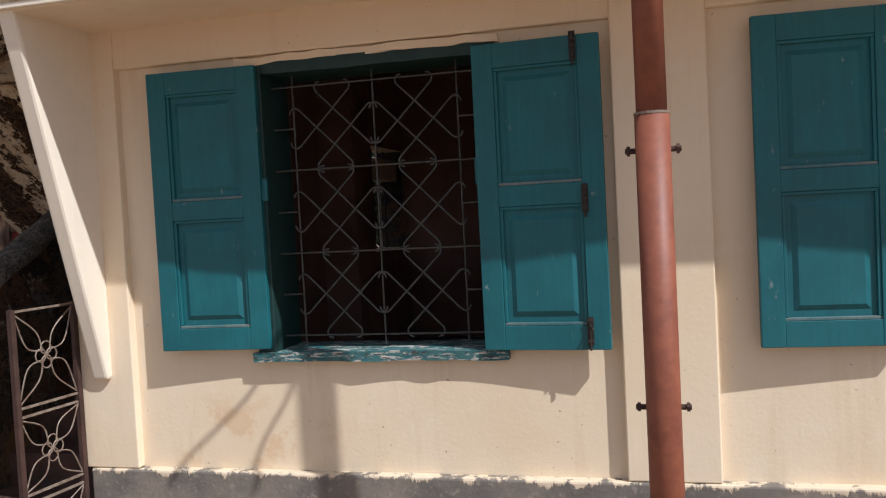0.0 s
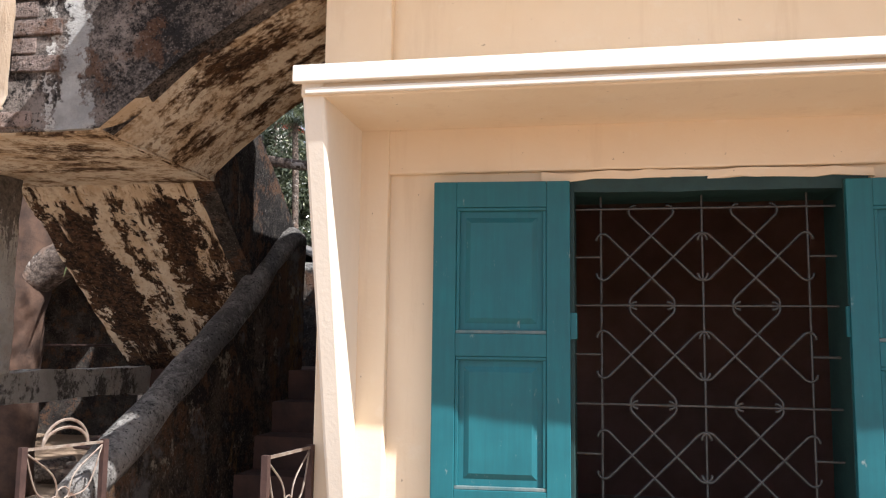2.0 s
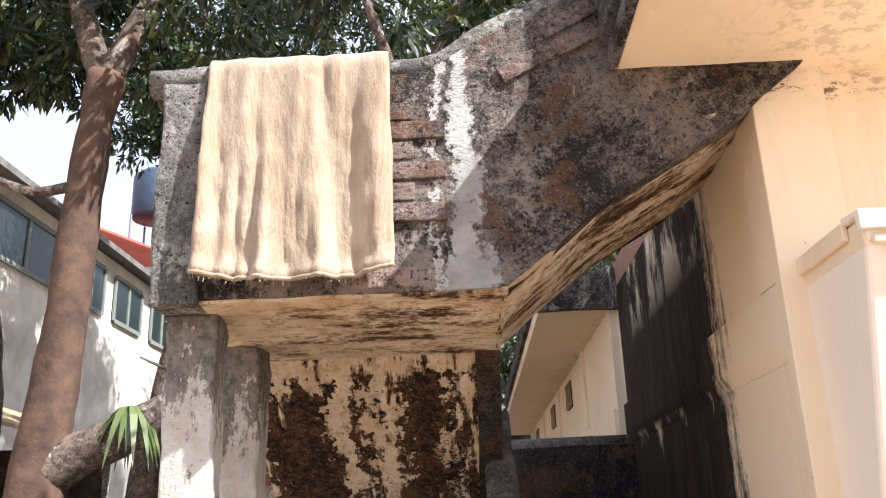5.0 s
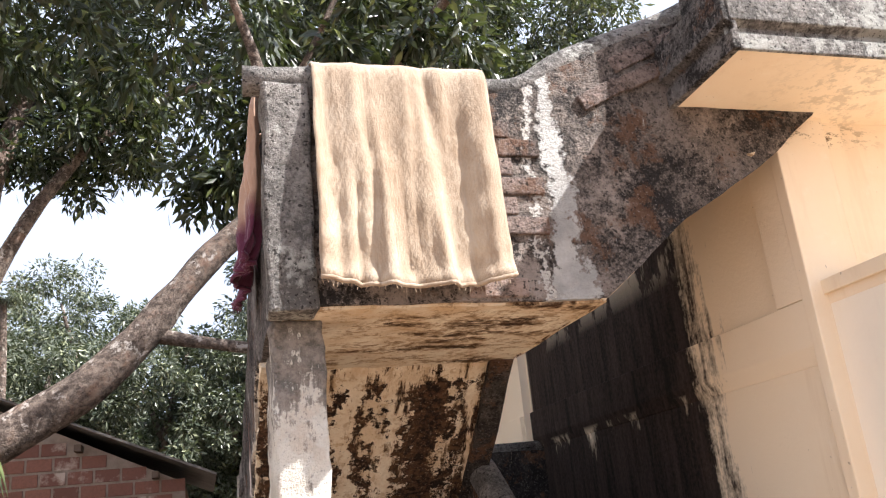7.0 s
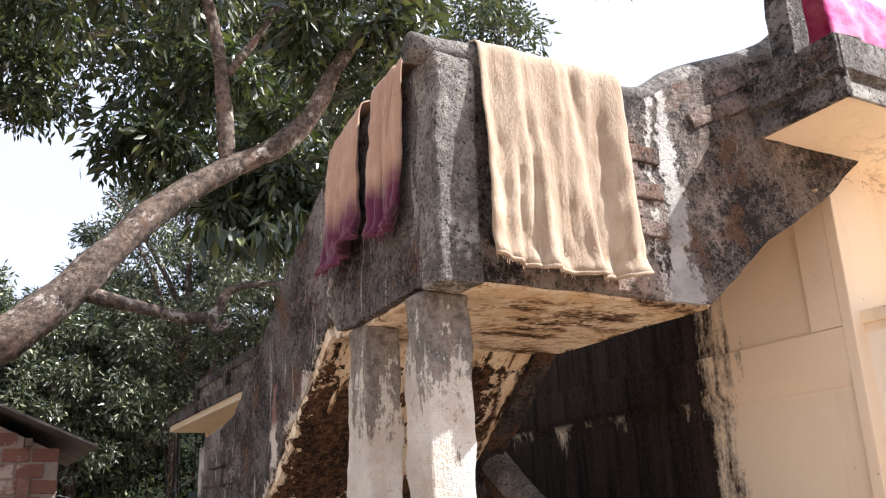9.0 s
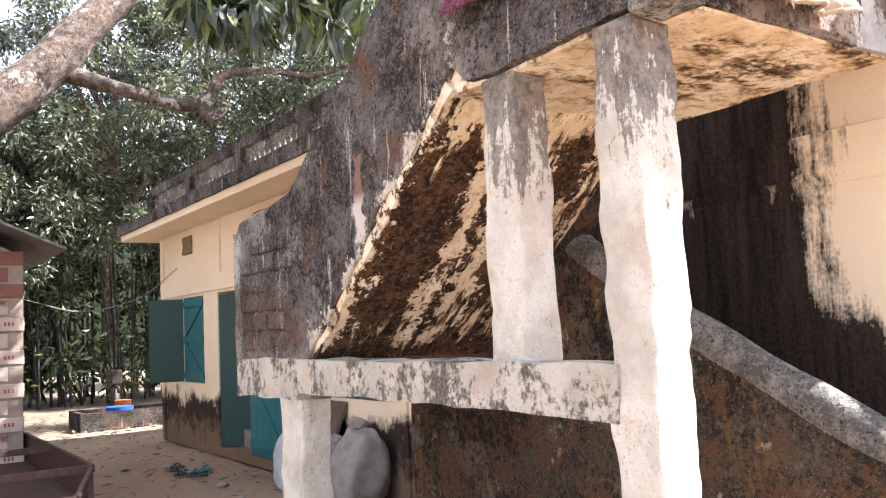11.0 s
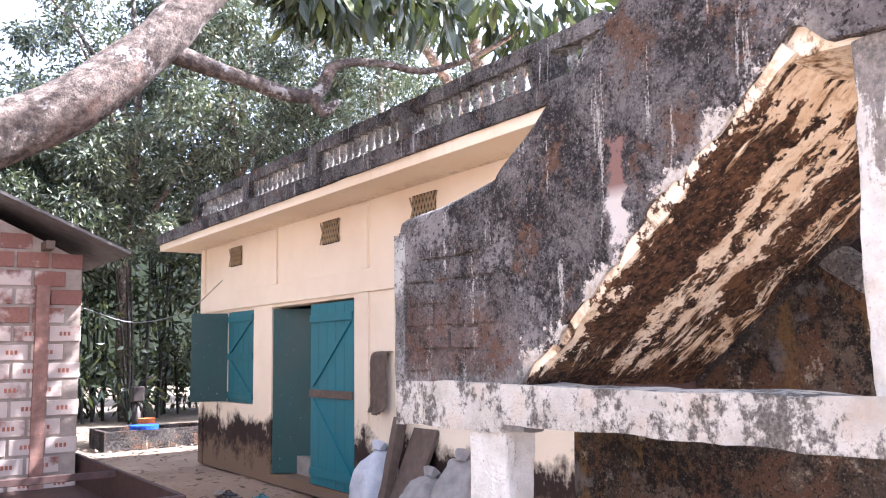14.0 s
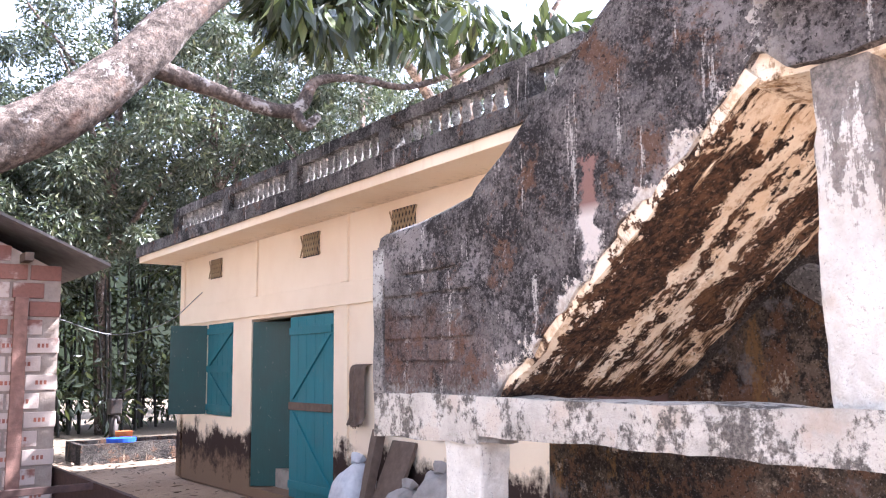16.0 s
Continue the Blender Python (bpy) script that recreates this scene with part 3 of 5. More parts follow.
def roughen(bm, cuts=0, amount=0.01, scale=4.0, grid=0.12):
    """Cuts a block into small faces and pushes them about, for hand-plastered, worn surfaces."""
    for ax in range(3):
        vals = [v.co[ax] for v in bm.verts]
        lo, hi = min(vals), max(vals)
        n = int((hi - lo) / grid)
        for i in range(1, n + 1):
            c, no = [0, 0, 0], [0, 0, 0]
            c[ax], no[ax] = lo + (hi - lo) * i / (n + 1), 1
            bmesh.ops.bisect_plane(bm, geom=list(bm.verts) + list(bm.edges) + list(bm.faces), plane_co=c, plane_no=no)
    for v in bm.verts:
        p = v.co * scale
        v.co += Vector((noise.noise(p), noise.noise(p + Vector((9, 1, 4))), noise.noise(p + Vector((2, 7, 5))))) * amount
        q = v.co * scale * 4
        v.co += Vector((noise.noise(q), noise.noise(q + Vector((9, 1, 4))), noise.noise(q + Vector((2, 7, 5))))) * amount * 0.45
    return bm


# ---------------- ground ----------------
def ground():
    bm = bmesh.new()
    n = 90
    vs = {}
    for i in range(n + 1):
        for j in range(n + 1):
            u, v = i / n * 2 - 1, j / n * 2 - 1
            x, y = 8 * u + 300 * u ** 7 - 4, 10 * v + 300 * v ** 7 + 8
            h = 0.035 * noise.noise(Vector((x * 0.6, y * 0.6, 0))) + 0.012 * noise.noise(Vector((x * 3, y * 3, 2)))
            vs[i, j] = bm.verts.new((x, y, h - 0.02))
    for i in range(n):
        for j in range(n):
            bm.faces.new((vs[i, j], vs[i + 1, j], vs[i + 1, j + 1], vs[i, j + 1]))
    return tagged(part("ground", bm, M_SOIL, smooth=True), "packed brown earth yard with dry leaf litter", "ground", kind="structure")


ground()


# ---------------- house walls ----------------
def wall_with_openings(name, axis, face, back, a, b, z0, z1, holes, material, label):
    """An upright wall along x (axis 0) or y (axis 1) from a to b, with real openings (from, to, sill, head)."""
    bm = bmesh.new()

    def piece(s0, s1, h0, h1):
        if s1 - s0 > 1e-4 and h1 - h0 > 1e-4:
            if axis == 0:
                box(s0, s1, min(face, back), max(face, back), h0, h1, bm=bm)
            else:
                box(min(face, back), max(face, back), s0, s1, h0, h1, bm=bm)
    at = a
    for s0, s1, h0, h1 in sorted(holes):
        piece(at, s0, z0, z1)
        piece(s0, s1, z0, h0)
        piece(s0, s1, h1, z1)
        at = s1
    piece(at, b, z0, z1)
    bmesh.ops.remove_doubles(bm, verts=bm.verts, dist=1e-4)
    return tagged(part(name, bm, material), label, "wall", kind="structure")


FY = 3.52      # face of the front wall
WX = -2.74     # face of the rear wing's west wall
WM = -2.67     # face of the front house's west wall
WIN = (-1.72, -0.68, 1.00, 2.30)
front = wall_with_openings("wall_south", 0, FY, FY + 0.25, WM, 3.4, 0, 3.47, [WIN, (0.93, 1.95, 1.0, 2.3)], M_CREAM,
                           "cream painted plaster house front with shallow panels")
wall_with_openings("wall_west_front", 1, WM, WM + 0.22, FY + 0.25, 6.90, 0, 3.47, [], M_SIDE, "cream plaster side wall with black mould stains")
wall_with_openings("wall_west_wing", 1, WX, WX + 0.25, 6.90, 16.1, 0, 3.47,
                   [(7.30, 8.28, 1.29, 2.26), (11.26, 13.45, 0.12, 2.26), (14.05, 15.0, 0.97, 2.26), (8.9, 10.42, 0.95, 2.28)], M_SIDE,
                   "cream plaster wing wall with stained foot")
tagged(part("transom_trim", box(WX + 0.003, WX + 0.2, 7.30, 8.28, 1.96, 2.16), M_SIDE), "plaster bar across the small side window", "trim", kind="structure")
for k in range(5):
    tagged(part("window_bar_trim", tube([(WX + 0.1, 7.42 + 0.18 * k, 1.29), (WX + 0.1, 7.42 + 0.18 * k, 2.26)], 0.011, 6), M_DARKIRON), "thin iron bar in the small side window", "bar", kind="structure")
wall_with_openings("wall_room_back", 0, 8.32, 8.45, WX + 0.25, 3.4, 0, 3.29, [], M_INSIDE, "dim inner plaster wall")
# Added nib: blocks the bright side window as seen through the front grille.
tagged(part("wall_room_nib", box(WM + 0.238, -2.16, 5.95, 6.06, 0.36, 3.47), M_INSIDE), "dim inner plaster nib, added to hide the bright side window", "wall", kind="structure")
tagged(part("wall_east", box(3.4, 3.6, FY, 16.1, 0, 3.47), M_CREAM), "cream plaster end wall", "wall", kind="structure")
tagged(part("wall_north", box(WX + 0.25, 3.4, 15.9, 16.1, 0, 3.47), M_CREAM), "cream plaster rear wall", "wall", kind="structure")
tagged(part("floor", box(WX + 0.25, 3.4, FY + 0.25, 15.9, 0.0, 0.35), M_SLAB), "bare cement floor of the house", "floor", kind="structure")

# raised strips of the front: corner pilaster, middle pilaster, plinth band
for x0, x1 in ((WM - 0.034, -2.42), (-0.15, 0.22), (2.3, 2.6)):
    tagged(part("pilaster_trim", box(x0, x1, FY - 0.045, FY + 0.02, 0.47, 3.465, 0.006), M_CREAM), "raised cream plaster strip on the front", "pilaster", kind="structure")
for x0, x1 in ((-2.44, -0.13), (0.20, 2.32)):
    tagged(part("lintel_trim", box(x0, x1, FY - 0.034, FY + 0.02, 2.352, 2.56, 0.008), M_CREAM), "raised cream plaster strip over the window", "trim", kind="structure")
tagged(part("plinth_trim", box(WM - 0.006, 3.4, FY - 0.055, FY + 0.02, -0.05, 0.468, 0.01), M_PLINTH), "grey cement band along the wall foot", "plinth", kind="structure")
# raised bands of the side wall
tagged(part("lintel_trim", prism([(WM - 0.03, 2.57), (WM - 0.03, 2.37), (WM - 0.004, 2.29), (WM + 0.02, 2.29), (WM + 0.02, 2.57)], 1, FY, 6.88, 0.004), M_SIDE), "raised plaster lintel band", "trim", kind="structure")
tagged(part("corner_trim", box(WM - 0.03, WM + 0.02, FY, 3.72, 2.573, 3.465, 0.004), M_SIDE), "raised plaster corner strip", "trim", kind="structure")
tagged(part("lintel_trim", box(WX - 0.03, WX + 0.02, 6.92, 16.1, 2.30, 2.55, 0.005), M_SIDE), "raised plaster lintel band", "trim", kind="structure")
for y, low in ((8.55, 1), (11.0, 1), (13.35, 0), (16.02, 1)):
    if low:
        tagged(part("panel_trim", box(WX - 0.028, WX + 0.02, y - 0.08, y + 0.08, 0.02, 2.297, 0.004), M_SIDE), "raised plaster strip on the side wall", "trim", kind="structure")
    tagged(part("panel_trim", box(WX - 0.028, WX + 0.02, y - 0.08, y + 0.08, 2.553, 3.29, 0.004), M_SIDE), "raised plaster strip on the side wall", "trim", kind="structure")

# roof slabs
tagged(part("ceiling", box(-3.212, 3.9, 2.96, 3.56, 3.415, 3.56, 0.004), M_CREAM), "cream painted concrete roof slab, seen from below", "roof slab", kind="structure")
tagged(part("roof_edge_trim", prism([(2.94, 3.405), (2.94, 3.475), (2.965, 3.485), (2.965, 3.505), (2.92, 3.525), (2.92, 3.69), (3.12, 3.71), (3.12, 3.563), (2.957, 3.563), (2.957, 3.405)], 0, -3.245, 3.9, 0.005), M_GREY), "weathered grey cement roof edge", "roof edge", kind="structure")
tagged(part("roof_edge_trim", prism([(-3.25, 3.40), (-3.25, 3.475), (-3.235, 3.485), (-3.235, 3.505), (-3.27, 3.525), (-3.27, 3.69), (-3.08, 3.71), (-3.08, 3.563), (-3.215, 3.563), (-3.215, 3.40)], 1, 2.925, 3.42, 0.005), M_MOULD), "blackened cement roof edge", "roof edge", kind="structure")
for y0, y1, z0, z1 in ((6.905, 7.30, 0.36, 3.28), (8.28, 8.315, 0.36, 3.28), (7.302, 8.278, 0.36, 1.29), (7.302, 8.278, 2.26, 3.28)):
    tagged(part("wall_lining", box(WX + 0.253, WX + 0.265, y0, y1, z0, z1), M_INSIDE), "dim inner plaster of the rear room", "wall", kind="structure")
# Added dark sheet: puts shade on the far reveal that daylight would brighten.
tagged(part("wall_lining", box(WX + 0.012, WX + 0.25, 8.268, 8.279, 1.292, 2.258), M_DARKWALL), "dark sheet added over the lit reveal of the small side window", "wall", kind="structure")
tagged(part("wall_lining", box(WM + 0.222, WM + 0.236, FY + 0.26, 6.88, 0.02, 3.28), M_INSIDE), "dim inner plaster of the front room", "wall", kind="structure")
tagged(part("ceiling_room", box(WM + 0.001, 3.9, 3.562, 6.90, 3.474, 3.66), M_INSIDE), "dim concrete ceiling of the front room", "roof slab", kind="structure")
tagged(part("ceiling_wing", box(-3.28, 3.9, 6.90, 16.58, 3.30, 3.42, 0.006), M_CREAM), "cream painted eaves slab of the rear wing", "roof slab", kind="structure")
tagged(part("roof_edge_trim", roughen(box(-3.31, -2.45, 6.84, 6.895, 3.30, 3.62), 0, 0.012, 4, 0.12), M_MOULD), "blackened cement end of the wing roof", "roof edge", kind="structure")
tagged(part("roof_edge_trim", roughen(box(-3.32, -2.75, 6.92, 16.62, 3.40, 3.56), 0, 0.012, 3, 0.3), M_MOULD), "blackened cement edge of the wing roof", "roof edge", kind="structure")


def hood():
    """The sun hood round the front windows: a top slab with a moulded lip and a tapering side fin."""
    h = thing("window_hood", -2.6, 3.5, 2.6, "cream and white plaster sun hood with tapering side fin", "hood", kind="structure")
    inv = Matrix.Translation((2.6, -3.5, -2.6))
    for nm, bm, m in (
        ("slab", box(-2.622, 3.3, 2.99, FY + 0.03, 2.53, 2.622, 0.01), M_CREAM),
        ("lip", prism([(2.955, 2.575), (2.955, 2.637), (3.08, 2.647), (3.08, 2.623), (2.985, 2.623), (2.985, 2.575)], 0, -2.642, 3.3, 0.004), M_HOOD),
        ("side_lip", prism([(-2.642, 2.575), (-2.642, 2.637), (-2.52, 2.647), (-2.52, 2.623), (-2.623, 2.623), (-2.623, 2.575)], 1, 3.082, FY, 0.004), M_CREAM),
        ("bead", box(-2.60, 3.3, 2.968, 2.9885, 2.535, 2.558, 0.004), M_HOOD),
        ("fin", prism([(2.975, 2.60), (FY + 0.02, 2.60), (FY + 0.02, 0.90), (FY - 0.075, 0.90)], 0, -2.618, -2.535, 0.014), M_HOOD),
    ):
        bm.transform(inv)
        part(nm, bm, m, h)


hood()


# ---------------- windows and shutters of the front ----------------
def panel_leaf(w, h, material, name="shutter", label=""):
    """A framed shutter leaf, hinge edge at x 0, foot at z 0, thickness along y (face at y 0 to the front)."""
    s = thing(name, label=label, category="shutter")
    st, d = 0.085 * w / 0.5, 0.035
    rails = ((0, 0.10), (h * 0.47, h * 0.47 + 0.085), (h - 0.10, h))
    part("stile", box(0, st, 0, d, 0, h, 0.003), material, s)
    part("stile", box(w - st, w, 0, d, 0, h, 0.003), material, s)
    for a, b in rails:
        part("rail", box(st, w - st, 0.001, d - 0.001, a, b, 0.002), material, s)
    for a, b in ((rails[0][1], rails[1][0]), (rails[1][1], rails[2][0])):
        p = part("panel", box(st, w - st, 0.020, d - 0.004, a, b), material, s)
        bm = bmesh.new()
        x0, x1, z0, z1 = st + 0.055, w - st - 0.055, a + 0.06, b - 0.06
        lo = [bm.verts.new(q) for q in ((x0 - 0.02, 0.0195, z0 - 0.02), (x1 + 0.02, 0.0195, z0 - 0.02), (x1 + 0.02, 0.0195, z1 + 0.02), (x0 - 0.02, 0.0195, z1 + 0.02))]
        hi = [bm.verts.new(q) for q in ((x0, 0.010, z0), (x1, 0.010, z0), (x1, 0.010, z1), (x0, 0.010, z1))]
        bm.faces.new(hi)
        for i in range(4):
            bm.faces.new((lo[i], lo[(i + 1) % 4], hi[(i + 1) % 4], hi[i]))
        bmesh.ops.recalc_face_normals(bm, faces=bm.faces)
        f = part("raised_field", bm, material, p)
        # moulding round the panel
        for (u0, u1, v0, v1) in ((st, w - st, a, a + 0.014), (st, w - st, b - 0.014, b), (st, st + 0.014, a + 0.014, b - 0.014), (w - st - 0.014, w - st, a + 0.014, b - 0.014)):
            part("bead", box(u0, u1, 0.006, 0.02, v0, v1, 0.003), M_TEALSILL if v1 - v0 < 0.02 and v0 == a else material, p)
    return s


LEAF_L = "teal painted panelled wooden shutter standing open against cream wall"
sh = panel_leaf(0.525, 1.27, M_TEAL, label=LEAF_L)
sh.matrix_basis = pose(-2.225, FY - 0.085, 1.035, 0, 0, 3)
sh["group"] = "front shutters"
sh2 = copy_thing(sh, pose(-0.715, FY - 0.062, 1.02, 0, 0, -3))
sh3 = copy_thing(sh, pose(0.38, FY - 0.085, 1.02, 0, 0, 3))
sh4 = copy_thing(sh, pose(1.98, FY - 0.062, 1.02, 0, 0, -3))


def bolt(x, z, owner):
    bm = box(-0.013, 0.013, -0.004, 0, 0, 0.115, 0.001)
    for s in (0.012, 0.05, 0.095):
        box(-0.011, 0.011, -0.016, -0.003, s, s + 0.012, 0.002, bm)
    tube([(0, -0.011, -0.02), (0, -0.011, 0.11)], 0.0055, 8, bm)
    tube([(0, -0.012, 0.072), (0.012, -0.03, 0.072), (0.012, -0.034, 0.064)], 0.0045, 6, bm)
    bm.transform(Matrix.Translation((x, 0, z)))
    part("bolt", bm, M_DARKIRON, owner, "dark iron tower bolt")


bolt(0.445, 0.56, sh2), bolt(0.445, 0.02, sh2), bolt(0.42, 1.17, sh2)


def front_window(x0, x1, z0, z1):
    w = thing("window_1", (x0 + x1) / 2, FY, z0, "open barred window with teal wooden frame and dark room behind", "window", kind="structure")
    inv = Matrix.Translation((-(x0 + x1) / 2, -FY, -z0))

    def put(nm, bm, m, owner=w, smooth=False):
        bm.transform(inv)
        return part(nm, bm, m, owner, smooth=smooth)
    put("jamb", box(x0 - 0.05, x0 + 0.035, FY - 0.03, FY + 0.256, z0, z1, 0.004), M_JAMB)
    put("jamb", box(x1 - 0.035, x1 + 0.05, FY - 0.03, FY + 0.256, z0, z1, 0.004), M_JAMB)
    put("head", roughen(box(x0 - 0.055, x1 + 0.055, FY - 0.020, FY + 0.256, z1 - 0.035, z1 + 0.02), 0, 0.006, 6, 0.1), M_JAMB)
    put("plaster_edge", roughen(box(x0 - 0.09, x1 + 0.07, FY - 0.028, FY + 0.01, z1 + 0.012, z1 + 0.045), 0, 0.013, 7, 0.07), M_CREAM)
    put("sill", roughen(box(x0 - 0.07, x1 + 0.06, FY - 0.045, FY + 0.256, z0 - 0.025, z0 + 0.018), 0, 0.008, 6, 0.06), M_WORNSILL)
    put("staple", box(x0 - 0.02, x0 + 0.045, FY - 0.045, FY - 0.028, z0 + 0.70, z0 + 0.80, 0.003), M_TEAL)
    put("staple", box(x1 - 0.045, x1 + 0.01, FY - 0.045, FY - 0.028, z0 + 0.72, z0 + 0.83, 0.003), M_TEAL)
    yb = FY + 0.09
    L, R, B, T = x0 + 0.03, x1 - 0.03, z0 + 0.03, z1 - 0.03
    cols = [x0 + 0.135, (x0 + x1) / 2, x1 - 0.135]
    rows = [z0 + 0.075, z0 + 0.455, z0 + 0.835, z0 + 1.215]
    r = 0.0045
    for x in cols:
        put("grille_bar", tube([(x, yb, B), (x, yb, T)], r, 6), M_IRON)
    for z in rows:
        put("grille_bar", tube([(L, yb - 0.006, z), (R, yb - 0.006, z)], r, 6), M_IRON)
    for z in (rows[0] + 0.19, rows[1] + 0.19, rows[2] + 0.19):
        put("grille_bar", tube([(L, yb, z), (cols[0], yb, z)], r, 6), M_IRON)
        put("grille_bar", tube([(cols[2], yb, z), (R, yb, z)], r, 6), M_IRON)

    def scroll(a, b, ca, cb):
        """A bar with a small curl at each end; ca and cb turn the curls."""
        a, b = Vector(a), Vector(b)
        d = (b - a).normalized()

        def curl(p, d, c):
            s = Vector((-d.y, d.x)) * c
            return [p + d * (0.026 * math.sin(u)) + s * (0.026 * (1 - math.cos(u))) for u in np.linspace(0.3, 2.4, 6)]
        pts = curl(a, -d, ca)[::-1] + [a, (a + b) / 2, b] + curl(b, d, cb)
        put("scroll", tube([(p.x, yb - 0.004, p.y) for p in pts], 0.0048, 6), M_IRON, smooth=True)
    for i in range(2):
        for j in range(3):
            xa, xb, za, zb = cols[i], cols[i + 1], rows[j], rows[j + 1]
            dx, dz = xb - xa, zb - za
            g = lambda u, v: (xa + dx * u, za + dz * v)
            scroll(g(0.07, 0.72), g(0.70, 0.08), 1, -1)
            scroll(g(0.07, 0.28), g(0.70, 0.92), -1, 1)
            scroll(g(0.30, 0.92), g(0.93, 0.28), -1, 1)
            scroll(g(0.30, 0.08), g(0.93, 0.72), 1, -1)
    return w


front_window(*WIN)


def rain_pipe():
    p = thing("rain_pipe", 0.002, 2.69, 0, "red-brown painted cement rain pipe with collar and clamps", "drain pipe")
    part("lower_pipe", tube([(0.0, 0, -0.03), (0.0, 0, 1.0), (0.0, 0, 1.875)], 0.0535, 24), M_PIPE, p, smooth=True)
    part("collar_rim", tube([(0, 0, 1.872), (0, 0, 1.880)], 0.0545, 24), M_GATE, p)
    part("upper_pipe", tube([(0, 0, 1.86), (0, 0, 2.8), (0, 0.0, 3.76)], 0.047, 24), M_PIPE, p, smooth=True)
    part("outlet", tube([(0, 0, 3.70), (0, 0.1, 3.72), (0, 0.2, 3.72)], 0.045, 16), M_PIPE, p, smooth=True)
    for z in (0.96, 1.765):
        b = part("clamp", tube([(0, 0.03, z - 0.014), (0, 0.03, z + 0.014)], 0.05, 20), M_PIPE, p)
        for s in (-1, 1):
            part("bolt", tube([(s * 0.045, 0.02, z), (s * 0.085, 0.02, z)], 0.009, 8), M_RUST, b)
            part("nut", tube([(s * 0.07, 0.02, z), (s * 0.08, 0.02, z)], 0.016, 6), M_RUST, b)


rain_pipe()


# ---------------- the outside stair ----------------
stair = thing("staircase", -4.3, 3.42, 0, "mould-blackened concrete dog-leg stair to the roof, peeling below", "staircase", kind="structure")
S_INV = Matrix.Translation((4.3, -3.42, 0))


def sp(nm, bm, m, label="", smooth=False):
    bm.transform(S_INV)
    return part(nm, bm, m, stair, label, smooth)


TOP_F = [(-2.78, 4.10), (-3.07, 3.88), (-3.47, 3.70), (-3.73, 3.58), (-3.90, 3.47), (-4.05, 3.44), (-4.81, 3.44)]
sp("front_parapet", roughen(prism([(-4.90, 2.57), (-3.68, 2.57), (-3.27, 2.90), (-2.85, 3.14), (-2.52, 3.40), (-2.46, 3.49), (-2.7, 3.7)] + TOP_F, 1, 3.42, 3.54), 0, 0.010, 5, 0.09), M_MOULDF)
TOP_W = [(6.87, 2.28), (6.10, 2.37), (5.98, 2.46), (5.60, 2.72), (5.28, 2.93), (4.94, 3.16), (4.49, 3.40), (4.2, 3.44), (3.50, 3.44)]
# the lower edge along the flight has broken away in ragged bites
jag = random.Random(41)
BROKEN = []
for i in range(34):
    y = 4.50 + 1.33 * (i + jag.uniform(-0.3, 0.3)) / 33
    BROKEN.append((y, 2.585 - 0.825 * (y - 4.58) + 0.035 * noise.noise(Vector((y * 4, 3, 1))) + jag.uniform(-0.012, 0.03)))
sp("west_parapet", roughen(prism([(3.50, 2.57), (4.42, 2.575)] + BROKEN + [(5.89, 1.50), (5.89, 1.30), (6.87, 1.29)] + TOP_W, 0, -4.942, -4.81), 0, 0.013, 5, 0.055), M_MOULDW)
sp("corner_pier", roughen(box(-4.965, -4.795, 3.395, 3.56, 2.555, 3.43, 0.012), 0, 0.013, 6, 0.07), M_GREY)
# rounded caps
cap = smooth_path([(-5.03, 3.47, 3.475), (-4.6, 3.47, 3.475), (-4.1, 3.48, 3.475), (-3.90, 3.48, 3.50), (-3.73, 3.48, 3.60), (-3.47, 3.48, 3.72), (-3.07, 3.48, 3.90), (-2.84, 3.48, 4.08)], 5)
sp("cap", tube(cap, 0.066, 12, wobble=0.3), M_GREY, smooth=True)
cap = smooth_path([(-4.87, 3.46, 3.46), (-4.87, 4.2, 3.46), (-4.87, 4.49, 3.42), (-4.87, 4.94, 3.18), (-4.87, 5.28, 2.95), (-4.87, 5.7, 2.66), (-4.87, 6.0, 2.45), (-4.87, 6.12, 2.38), (-4.87, 6.85, 2.29)], 5)
sp("cap", tube(cap, 0.062, 10, wobble=0.25), M_MOULD, smooth=True)
sp("landing_slab", roughen(box(-4.90, -3.68, 3.44, 4.60, 2.558, 2.70), 0, 0.008, 5, 0.15), M_SOF1)
sp("flight_slab", roughen(prism([(4.54, 2.580), (5.89, 1.465), (5.99, 1.62), (4.66, 2.72)], 0, -4.926, -3.72), 0, 0.016, 6, 0.06), M_SOF2)
sp("upper_flight_slab", roughen(prism([(-3.70, 2.552), (-3.27, 2.905), (-2.85, 3.145), (-2.66, 3.29), (-2.66, 3.42), (-3.76, 2.70)], 1, 3.426, 4.46), 0, 0.010, 5, 0.15), M_SOF3)
sp("upper_back_parapet", prism([(-3.75, 2.75), (-2.75, 3.38), (-2.75, 4.05), (-3.75, 3.5)], 1, 4.46, 4.56), M_MOULD)
sp("inner_parapet", roughen(prism([(4.50, 2.56), (5.86, 1.46), (5.86, 2.42), (4.56, 3.42)], 0, -3.80, -3.68), 0, 0.010, 5, 0.2), M_DARKWALL)
sp("beam", roughen(box(-4.955, -4.76, 3.70, 6.02, 1.325, 1.50), 0, 0.012, 5, 0.1), M_BEAM)
sp("beam_end", roughen(box(-4.957, -4.76, 6.022, 6.885, 1.285, 1.505), 0, 0.012, 5, 0.08), M_BEAM)
sp("end_pier", roughen(box(-4.955, -4.79, 6.80, 6.89, 1.50, 2.27), 0, 0.012, 6, 0.08), M_GREY)
sp("low_landing", box(-4.80, WM - 0.002, 5.87, 6.76, 1.35, 1.50), M_STEP)
